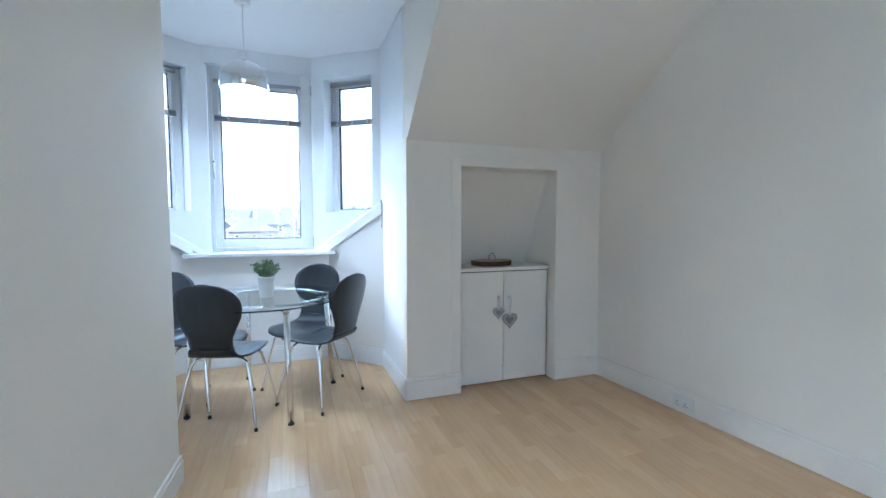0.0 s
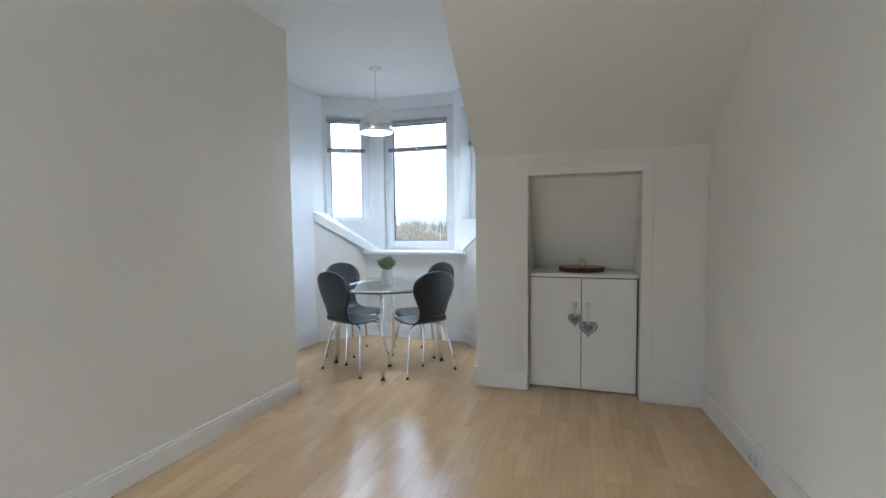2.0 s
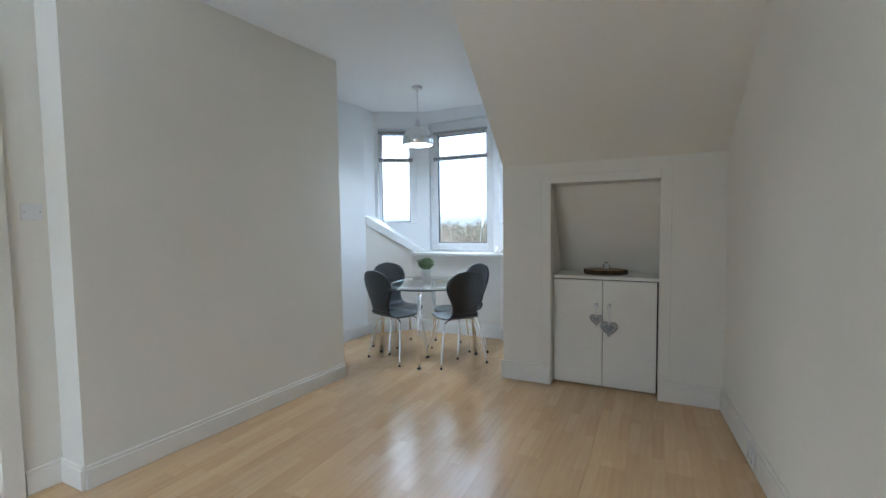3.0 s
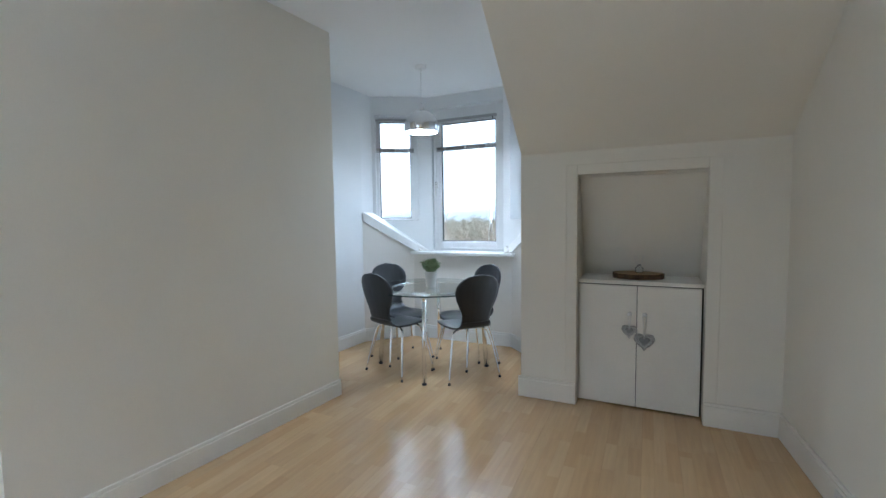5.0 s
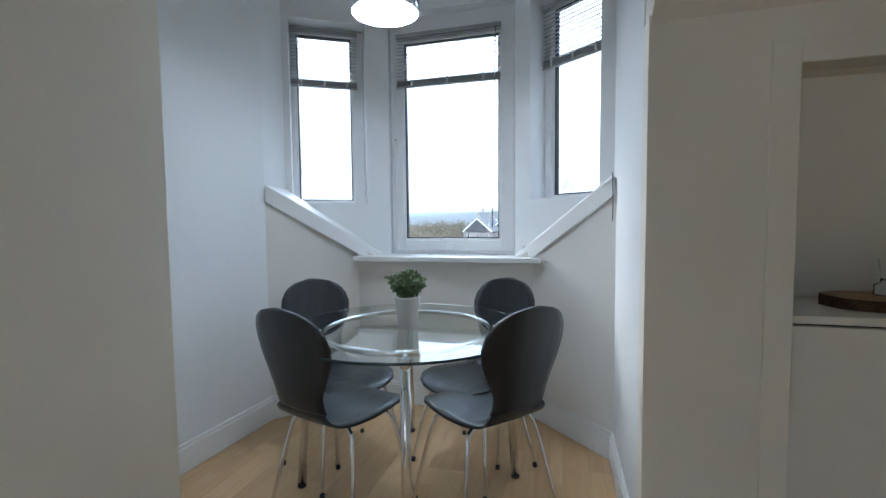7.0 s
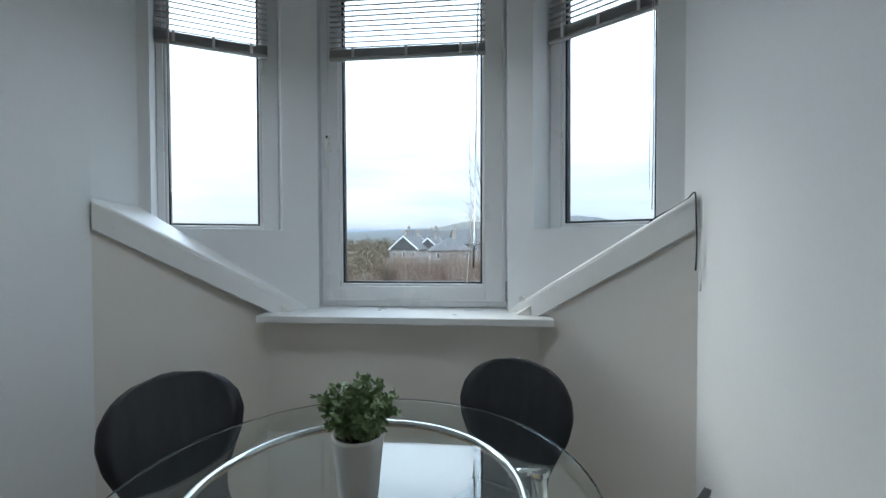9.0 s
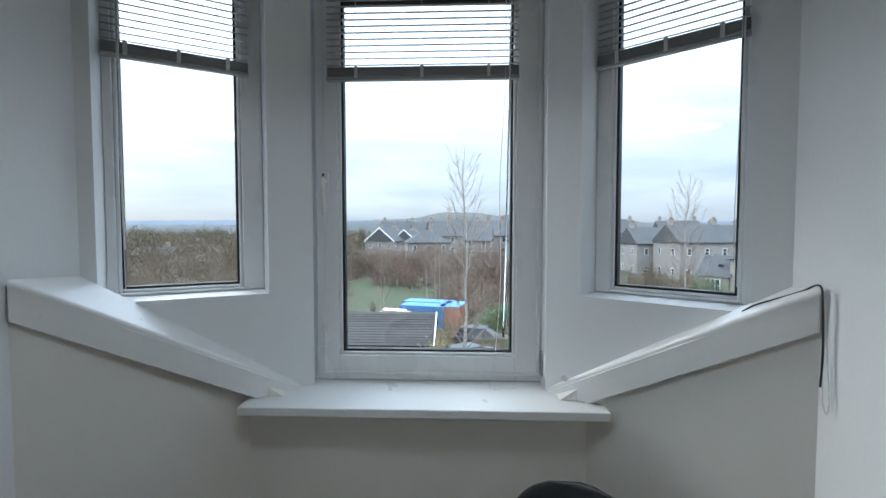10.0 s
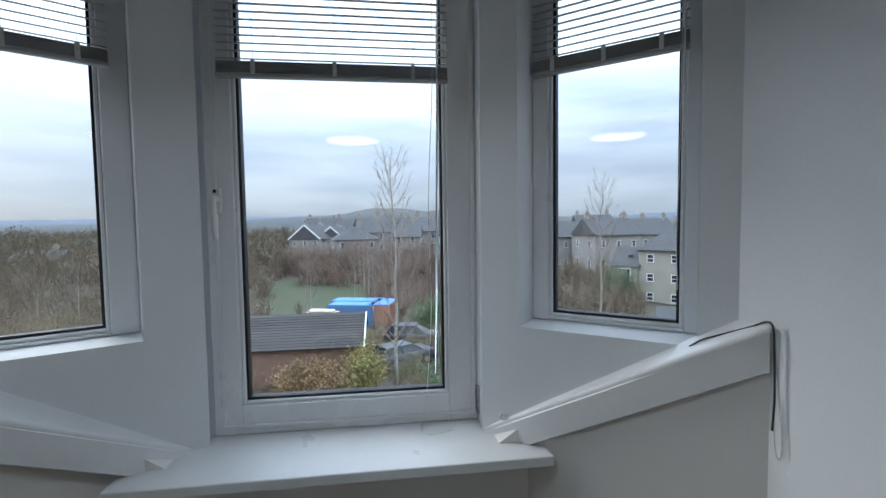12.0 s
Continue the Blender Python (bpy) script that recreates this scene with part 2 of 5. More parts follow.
TEDGE = material("glass_edge", (0.02, 0.045, 0.05), 0.1, spec=0.8)
CHROME = material("chrome", (0.82, 0.83, 0.85), 0.08, 1.0, vary=0.05, scale=8, rough_vary=0.04)
STEEL = material("brushed_steel", (0.5, 0.5, 0.5), 0.35, 1.0, vary=0.2, scale=20)
PLY = material("dark_stained_ply", (0.022, 0.024, 0.028), 0.36, vary=0.25, scale=5, fine=0.15, fine_scale=40, stretch=(6, 1, 1), bump=0.0003, rough_vary=0.06)
PLYEDGE = material("ply_edge", (0.008, 0.008, 0.009), 0.45, fine=0.2)
RUBBER = material("rubber_foot", (0.02, 0.02, 0.02), 0.7, fine=0.1)
BLIND = material("blind_slat_metal", (0.40, 0.40, 0.40), 0.4, 0.0, vary=0.05, scale=6)
CORD = material("blind_cord", (0.75, 0.75, 0.73), 0.8, fine=0.1)
DARKCABLE = material("dark_cable", (0.03, 0.035, 0.035), 0.6, fine=0.1)
CERAMIC = material("white_ceramic", (0.82, 0.82, 0.80), 0.35, vary=0.04, scale=9)
LEAF = material("leaf_green", (0.13, 0.21, 0.075), 0.5, other=(0.27, 0.34, 0.18), scale=25, per_object=0.15)
SOIL = material("soil", (0.03, 0.022, 0.016), 0.95, vary=0.4, scale=60, bump=0.003)
BARK = material("slice_bark", (0.10, 0.058, 0.03), 0.9, vary=0.6, scale=30, fine=0.3, fine_scale=150, bump=0.004)
LOGTOP = material("slice_top", (0.42, 0.27, 0.14), 0.6, vary=0.3, scale=18, fine=0.12, fine_scale=90, stretch=(1, 1.8, 1))
HEART = material("wicker", (0.50, 0.48, 0.45), 0.9, vary=0.3, scale=60, fine=0.2, fine_scale=300, bump=0.002)
HEARTIN = material("grey_heart", (0.27, 0.27, 0.26), 0.8, vary=0.2, scale=40)
RIBBON = material("ribbon", (0.72, 0.71, 0.68), 0.8, fine=0.08)
PLASTIC = material("white_plastic", (0.74, 0.73, 0.70), 0.35, vary=0.04, scale=10)
LAMP_GLOW = glow_material("lamp_diffuser", (0.91, 0.95, 1.0), 9.5)
FLOORMAT = floor_material()
SUBFLOOR = material("underlay", (0.20, 0.14, 0.09), 0.9, fine=0.1)
GAPMAT = material("gap_shade", (0.03, 0.028, 0.025), 0.9, fine=0.1)

# ---- structure ----
H = 2.72


def structure(name, bm, mat, label, category="wall"):
    return tagged(part(name, bm, mat), label, category, kind="structure")


floor = structure("floor", boxes([(-0.7, -1.5, -0.25, 3.9, 5.0, -0.008)]), SUBFLOOR, "light beech laminate floor boards running towards the bay", "floor")
structure("ceiling", boxes([(-0.8, -1.5, H, 3.9, 5.15, H + 0.2)]), CEIL, "flat white painted plaster ceiling", "ceiling")
structure("ceiling_slope", prism_x([(3.52, 1.80), (2.44, H + 0.01), (2.44, H + 0.05), (3.75, H + 0.05), (3.75, 1.63), (3.6, 1.73)], 1.745, 3.75), WARMWALL, "white painted sloping attic ceiling above the cupboard", "ceiling")
structure("wall_west", prism([(0.455, 2.96), (0.312, 1.083), (0.10, 1.083), (-0.02, -1.3), (-0.7, -1.3), (-0.7, 2.96)], 0, H), WARMWALL, "plain white painted wall with a shallow step")
structure("wall_bay_west", prism([(-0.338, 2.96), (-0.238, 4.272), (-0.238, 4.50), (-0.58, 4.50), (-0.58, 2.96)], 0, H), WALL, "plain white side wall of the window bay")
structure("wall_bay_east", prism([(1.74, 3.60), (1.74, 4.46), (1.98, 4.46), (1.98, 3.60)], 0, H), WALL, "plain white side wall of the window bay")
# closes the room unseen; its opening is added only for the fill lamp
structure("wall_south", boxes([(-0.75, -1.5, 0, 0.4, -1.3, H), (1.6, -1.5, 0, 3.9, -1.3, H), (0.4, -1.5, 0, 1.6, -1.3, 0.9), (0.4, -1.5, 2.3, 1.6, -1.3, H)]), WARMWALL, "plain white unseen wall with an opening added for the fill lamp")
structure("wall_east", prism([(3.345, 3.75), (3.345, 3.52), (3.69, -1.35), (3.9, -1.35), (3.9, 3.75)], 0, H), WARMWALL, "plain white painted gable wall")
NX0, NX1, NZ = 2.142, 2.935, 1.645
bm = boxes([(1.74, 3.512, 0, NX0, 3.6, 1.83), (NX1, 3.512, 0, 3.40, 3.6, 1.83), (NX0, 3.512, NZ, NX1, 3.6, 1.83)])
structure("wall_north", bm, WARMWALL, "white painted low wall with a square cupboard niche")
# niche lining: sides, shelf-deep back that follows the roof slope, sealed behind
bm = prism_x([(3.6, NZ + 0.02), (3.6, NZ - 0.002), (3.64, NZ - 0.01), (3.975, 0.93), (3.985, 0.90), (3.985, 0.0), (4.08, 0.0), (4.08, 1.10), (3.70, NZ + 0.06)], NX0 - 0.08, NX1 + 0.08)
structure("wall_niche_back", bm, WARMWALL, "white painted back of the cupboard niche")
structure("wall_niche_sides", boxes([(NX0 - 0.08, 3.6, 0, NX0 - 0.004, 4.0, NZ + 0.05), (NX1 + 0.004, 3.6, 0, NX1 + 0.08, 4.0, NZ + 0.05)]), WARMWALL, "white painted sides of the cupboard niche")
bm = boxes([(NX0 - 0.075, 3.507, 0.155, NX0 + 0.001, 3.514, NZ + 0.07), (NX1 - 0.001, 3.507, 0.155, NX1 + 0.075, 3.514, NZ + 0.07), (NX0 + 0.001, 3.507, NZ, NX1 - 0.001, 3.514, NZ + 0.07)], bevel=0.003)
structure("trim_niche", bm, WARMWALL, "flat white painted timber surround of the niche", "trim")

# bay: upper walls with window openings
UL, UR = ((-0.308, 4.44), (0.31, 4.80)), ((1.20, 4.80), (1.74, 4.376))


def wall_opening(name, ends, thick, z0, z1, u0, u1, w0, w1, label, extra=0.0):
    m, ln = along(*ends)
    rows = [(-extra, 0, z0, u0, thick, z1), (u1, 0, z0, ln + extra, thick, z1), (u0, 0, z0, u1, thick, w0), (u0, 0, w1, u1, thick, z1)]
    return structure(name, boxes(rows, m), WALL, label), m


_, ML = wall_opening("wall_bay_northwest", UL, 0.215, 0.9, H, 0.122, 0.605, 1.340, 2.52, "white painted angled bay wall with a window opening", 0.045)
_, MR = wall_opening("wall_bay_northeast", UR, 0.215, 0.9, H, 0.125, 0.602, 1.340, 2.52, "white painted angled bay wall with a window opening")
structure("wall_bay_pier_west", prism([(0.308, 4.80), (0.35, 5.0), (0.21, 4.985), (0.245, 4.765)], 0.9, H), WALL, "white painted pier beside the bay window")
structure("wall_bay_pier_east", prism([(1.202, 4.80), (1.19, 5.0), (1.33, 4.985), (1.275, 4.745)], 0.9, H), WALL, "white painted pier beside the bay window")
structure("wall_bay_lintel", boxes([(0.30, 4.802, 2.585, 1.21, 4.99, H)]), WALL, "white painted lintel above the bay window")
# lower walls under the sloping ledges
structure("wall_bay_low_west", prism([(-0.238, 4.272), (0.159, 4.70), (0.33, 4.70), (0.33, 4.83), (0.30, 4.83), (-0.238, 4.49)], 0, [1.418, 1.06, 0.955, 0.955, 0.955, 1.418]), BOUNCEWALL, "white painted wall under the sloping ledge")
structure("wall_bay_low_east", prism([(1.74, 4.285), (1.320, 4.70), (1.18, 4.70), (1.18, 4.83), (1.21, 4.83), (1.74, 4.41)], 0, [1.405, 1.05, 0.955, 0.955, 0.955, 1.405]), BOUNCEWALL, "white painted wall under the sloping ledge")
structure("wall_bay_low_north", boxes([(0.33, 4.70, 0, 1.18, 4.98, 0.955)]), BOUNCEWALL, "white painted wall below the window sill")
structure("window_sill", boxes([(0.165, 4.602, 0.958, 1.367, 4.93, 0.988)], bevel=0.004, seg=2), GLOSS, "white gloss painted timber window sill", "window sill")


def ledge(name, a, b, ua, ub, za, zb):
    """Sloping board on the lower bay wall, with a rounded capping that runs back to the upper wall."""
    ob = thing(name, Matrix.Identity(4), "white painted sloping timber ledge in the bay", "trim", kind="structure")
    m, ln = along(a, b)
    rise = (zb - za) / ln
    shear = Matrix(((1, 0, 0, 0), (0, 1, 0, 0), (rise, 0, 1, 0), (0, 0, 0, 1)))
    side = -1 if (m.inverted() @ Vector((ua[0], ua[1], 0))).y > 0 else 1
    bm = bmesh.new()
    add_box(bm, 0.0, 0.0, za - 0.085, ln, side * 0.016, za + 0.004, m @ shear, 0.002)
    part("board", bm, GLOSS, ob)
    bm = bmesh.new()
    p = [Vector((a[0], a[1], za)), Vector((b[0], b[1], zb)), Vector((ub[0], ub[1], zb - 0.006)), Vector((ua[0], ua[1], za - 0.012))]
    off = (m.to_3x3() @ Vector((0, side * 0.02, 0)))
    p[0] += off
    p[1] += off * 0.25
    lo = [bm.verts.new(v + Vector((0, 0, 0.002))) for v in p]
    hi = [bm.verts.new(v + Vector((0, 0, 0.02))) for v in p]
    bm.faces.new(lo)
    bm.faces.new(hi)
    for i in range(4):
        bm.faces.new((lo[i], lo[(i + 1) % 4], hi[(i + 1) % 4], hi[i]))
    front = [e for e in bm.edges if e.verts[0] in hi[:2] and e.verts[1] in hi[:2]]
    bmesh.ops.bevel(bm, geom=front, offset=0.009, segments=3, affect="EDGES", profile=0.5)
    part("capping", bm, GLOSS, ob)
    return ob


ledge("trim_ledge_west", (-0.236, 4.272), (0.306, 4.803), (-0.236, 4.478), (0.310, 4.815), 1.421, 0.975)
ledge("trim_ledge_east", (1.738, 4.285), (1.204, 4.803), (1.738, 4.385), (1.200, 4.815), 1.408, 0.975)


def baseboard(name, line, h, out, paint, label="white gloss painted skirting board"):
    ob = thing(name, Matrix.Identity(4), label, "baseboard", kind="structure")
    for a, b in zip(line, line[1:]):
        m, ln = along(a, b)
        bm = boxes([(0, 0, 0.002, ln, out * 0.018, h - 0.02), (0, 0, h - 0.02, ln, out * 0.013, h)], m, 0.002)
        part("skirting_length", bm, paint, ob)
    return ob


baseboard("baseboard_1", [(0.455, 2.965), (0.312, 1.083), (0.10, 1.083), (0.092, 0.93)], 0.125, 1, WARMGLOSS)
baseboard("baseboard_2", [(-0.338, 2.96), (-0.238, 4.272), (0.159, 4.70), (1.320, 4.70), (1.74, 4.285), (1.74, 3.50)], 0.145, -1, GLOSS)
baseboard("baseboard_3", [(1.722, 3.512), (NX0 - 0.001, 3.512)], 0.155, -1, WARMGLOSS)
baseboard("baseboard_4", [(NX1 + 0.001, 3.512), (3.345, 3.512), (3.69, -1.3)], 0.155, -1, WARMGLOSS)
structure("door_trim", boxes([(0.06, 0.84, 0, 0.115, 0.925, 2.1)], bevel=0.004), WARMGLOSS, "white gloss painted door architrave", "trim")


# ---- windows ----
def window(name, m, u0, u1, z0, z1, gu0, gu1, gz0, gz1, v, label):
    """Framed pane in the local frame m of a wall; v is how far the frame's face stands back."""
    ob = thing(name, Matrix.Identity(4), label, "window", kind="structure")
    d = 0.065
    bm = boxes([(u0, v, z0, gu0 - 0.016, v + d, z1), (gu1 + 0.016, v, z0, u1, v + d, z1), (gu0 - 0.016, v, z0, gu1 + 0.016, v + d, gz0 - 0.016), (gu0 - 0.016, v, gz1 + 0.016, gu1 + 0.016, v + d, z1)], m, 0.003)
    part("window_frame", bm, UPVC, ob)
    e = 0.016
    bm = boxes([(gu0 - e, v + 0.008, gz0 - e, gu0 - 0.004, v + d, gz1 + e), (gu1 + 0.004, v + 0.008, gz0 - e, gu1 + e, v + d, gz1 + e), (gu0 - 0.004, v + 0.008, gz0 - e, gu1 + 0.004, v + d, gz0 - 0.004), (gu0 - 0.004, v + 0.008, gz1 + 0.004, gu1 + 0.004, v + d, gz1 + e)], m, 0.003)
    part("glazing_bead", bm, UPVC, ob)
    q = 0.004
    bm = boxes([(gu0 - q, v + 0.018, gz0 - q, gu0 + q, v + 0.05, gz1 + q), (gu1 - q, v + 0.018, gz0 - q, gu1 + q, v + 0.05, gz1 + q), (gu0 + q, v + 0.018, gz0 - q, gu1 - q, v + 0.05, gz0 + q), (gu0 + q, v + 0.018, gz1 - q, gu1 - q, v + 0.05, gz1 + q)], m)
    part("gasket", bm, GASKET, ob, "black rubber glazing gasket")
    pane = part("pane", boxes([(gu0, v + 0.03, gz0, gu1, v + 0.036, gz1)], m), GLASS, ob, "clear glass pane")
    pane.visible_shadow = False
    return ob


MC = Matrix.Translation((0, 4.80, 0))
win_c = window("window_1", MC, 0.345, 1.20, 0.99, 2.585, 0.444, 1.085, 1.10, 2.42, 0.075, "tall white plastic tilt window with clear glass")
window("window_2", ML, 0.122, 0.605, 1.342, 2.52, 0.166, 0.516, 1.368, 2.47, 0.135, "narrow white plastic side window with clear glass")
window("window_3", MR, 0.125, 0.602, 1.342, 2.52, 0.192, 0.550, 1.368, 2.47, 0.135, "narrow white plastic side window with clear glass")
# sash joint, handle and hinges of the middle window
bm = boxes([(0.368, 4.866, 1.012, 1.19, 4.874, 1.024), (0.368, 4.866, 1.024, 0.38, 4.874, 2.55), (1.178, 4.866, 1.024, 1.19, 4.874, 2.55)], bevel=0.002)
part("sash_lip", bm, UPVC, win_c)
bm = boxes([(0.372, 4.852, 1.70, 0.398, 4.868, 1.78)], bevel=0.005, seg=2)
add_tube(bm, smooth_line([(0.385, 4.855, 1.745), (0.385, 4.825, 1.745), (0.387, 4.82, 1.70), (0.392, 4.818, 1.62)]), [0.009] * 13 + [0.009, 0.009, 0.009, 0.009, 0.008, 0.006], 10)
handle = part("handle", bm, PLASTIC, win_c, "white window handle")
bm = boxes([(0.376, 4.848, 1.765, 0.384, 4.853, 1.775), (0.374, 4.848, 1.705, 0.381, 4.853, 1.718)], bevel=0.001)
part("lock_button", bm, GASKET, handle, "dark lock button")
for z in (1.02, 2.40):
    bm = boxes([(1.192, 4.852, z, 1.208, 4.872, z + 0.035), (1.192, 4.848, z + 0.04, 1.208, 4.872, z + 0.09)], bevel=0.003)
    add_tube(bm, [(1.2, 4.846, z), (1.2, 4.846, z + 0.095)], 0.005, 8)
    part("hinge", bm, STEEL, win_c, "grey metal hinge")


def blind(m, u0, u1, v, zt, zb):
    ob = thing("venetian_blind", Matrix.Identity(4), "grey metal venetian blind, drawn half up over the window", "blind", "window blinds")
    part("headrail", boxes([(u0, v - 0.027, zt - 0.025, u1, v, zt)], m, 0.002), BLIND, ob)
    z = zt - 0.04
    tilt = Matrix.Rotation(radians(12), 4, "X")
    zz = []
    while z > zb + 0.055:
        zz.append(z)
        z -= 0.0235
    for z in zz:
        bm = bmesh.new()
        add_box(bm, u0 + 0.004, -0.0125, -0.0005, u1 - 0.004, 0.0125, 0.0005, m @ Matrix.Translation((0, v - 0.014, z)) @ tilt)
        part("slat", bm, BLIND, ob)
    for k in range(8):
        bm = bmesh.new()
        add_box(bm, u0 + 0.004, -0.0125, -0.0007, u1 - 0.004, 0.0125, 0.0007, m @ Matrix.Translation((0, v - 0.014, zb + 0.016 + k * 0.0042)))
        part("slat", bm, BLIND, ob)
    part("bottom_rail", boxes([(u0 + 0.002, v - 0.028, zb, u1 - 0.002, v, zb + 0.012)], m, 0.003), BLIND, ob)
    for f in (0.16, 0.5, 0.84):
        u = u0 + (u1 - u0) * f
        bm = boxes([(u - 0.0006, v - 0.0285, zb + 0.01, u + 0.0006, v - 0.0275, zt - 0.02), (u - 0.006, v - 0.031, zb + 0.006, u + 0.006, v - 0.0285, zb + 0.05)], m)
        part("ladder_cord", bm, CORD, ob)
    return ob


bl_c = blind(MC, 0.395, 1.108, 0.068, 2.47, 2.115)
bl_w = blind(ML, 0.124, 0.562, 0.128, 2.50, 2.122)
bl_e = blind(MR, 0.130, 0.576, 0.128, 2.50, 2.122)


def hung(m, pts, r=0.0011, mat=CORD, parent=None):
    bm = tube([m @ Vector(p) for p in smooth_line(pts)], r, 5)
    part("pull_cord", bm, mat, parent)


hung(MC, [(1.055, 0.03, 2.44), (1.053, 0.03, 2.1), (1.035, 0.03, 1.72), (1.04, 0.03, 1.4), (1.02, 0.03, 1.1), (1.0, 0.02, 0.995), (1.03, -0.02, 0.992), (1.1, 0.0, 0.992)], parent=bl_c)
hung(MC, [(1.066, 0.03, 2.44), (1.066, 0.03, 2.0), (1.06, 0.03, 1.5), (1.062, 0.03, 1.2)], parent=bl_c)
bm = tube([MC @ Vector(p) for p in ((1.075, 0.032, 2.44), (1.062, 0.03, 1.7), (1.05, 0.03, 1.17))], 0.0035, 8)
part("tilt_wand", bm, glass_material("clear_plastic", (0.9, 0.92, 0.92)), bl_c, "clear plastic tilt wand")
hung(ML, [(0.172, 0.095, 2.45), (0.172, 0.095, 1.9), (0.176, 0.093, 1.55), (0.18, 0.085, 1.36)], parent=bl_w)
hung(ML, [(0.178, 0.095, 2.45), (0.176, 0.095, 1.9), (0.179, 0.093, 1.5)], 0.0025, parent=bl_w)
hung(MR, [(0.555, 0.095, 2.45), (0.553, 0.095, 1.9), (0.548, 0.09, 1.6), (0.552, 0.085, 1.47)], parent=bl_e)
hung(MR, [(0.562, 0.095, 2.45), (0.56, 0.095, 1.9), (0.562, 0.09, 1.7), (0.56, 0.085, 1.40)], 0.0025, parent=bl_e)

# cord clip and cable on the east ledge
clip = thing("cord_clip", Matrix.Translation((1.262, 4.757, 1.044)) @ Matrix.Rotation(radians(-43), 4, "Z") @ Matrix.Diagonal((0.7, 0.7, 0.6, 1)), "clear plastic cord clip screwed on the ledge", "clip")
part("clip_body", boxes([(-0.012, -0.028, -0.006, 0.016, 0.0, 0.006), (-0.012, -0.03, 0.006, -0.006, -0.006, 0.022), (0.01, -0.03, 0.006, 0.016, -0.006, 0.022)], bevel=0.002), PLASTIC, clip)
cable = thing("loose_cable", Matrix.Translation((0, -0.045, 0.002)), "thin dark cable looped over the ledge end", "cable")
part("lead", tube(smooth_line([(1.640, 4.458, 1.345), (1.66, 4.44, 1.366), (1.69, 4.405, 1.388), (1.718, 4.36, 1.414), (1.722, 4.325, 1.432), (1.720, 4.306, 1.425), (1.720, 4.302, 1.38), (1.722, 4.300, 1.28), (1.720, 4.302, 1.20)]), 0.0024, 6), DARKCABLE, cable)
part("lead_loop", tube(smooth_line([(1.722, 4.305, 1.42), (1.728, 4.298, 1.30), (1.729, 4.288, 1.18), (1.728, 4.292, 1.14), (1.727, 4.303, 1.17), (1.727, 4.307, 1.27)]), 0.0016, 6), CORD, cable)

# ---- cupboard ----
cup = thing("cupboard", Matrix.Translation((0, 0, 0)), "white painted built-in cupboard with two doors", "cupboard")
mid = 2.534
# solid body in near-black, so the shade in the door gaps is painted
part("body", boxes([(NX0 + 0.002, 3.625, 0.004, NX1 - 0.002, 3.95, 0.872)]), GAPMAT, cup, "cupboard body coloured dark as the shade in the door gaps")
for x0, x1 in ((NX0 + 0.004, mid - 0.002), (mid + 0.002, NX1 - 0.012)):
    part("door", boxes([(x0, 3.602, 0.012, x1, 3.622, 0.868)], bevel=0.0025, seg=2), WARMGLOSS, cup)
part("worktop", boxes([(NX0 + 0.001, 3.596, 0.876, NX1 - 0.001, 3.978, 0.902)], bevel=0.002), WARMGLOSS, cup)
for x in (2.488, 2.583):
    bm = bmesh.new()
    lathe(bm, [(0.006, 0), (0.006, 0.012), (0.013, 0.016), (0.015, 0.022), (0.010, 0.028)], 16, Matrix.Translation((x, 3.602, 0.676)) @ Matrix.Rotation(radians(90), 4, "X"))
    part("knob", bm, GLOSS, cup, "white round knob", True)


def heart_line(w, n=40):
    pts = []
    for k in range(n):
        t = 2 * math.pi * k / n
        pts.append((16 * math.sin(t) ** 3 / 32 * w, (13 * math.cos(t) - 5 * math.cos(2 * t) - 2 * math.cos(3 * t) - math.cos(4 * t)) / 32 * w))
    return pts


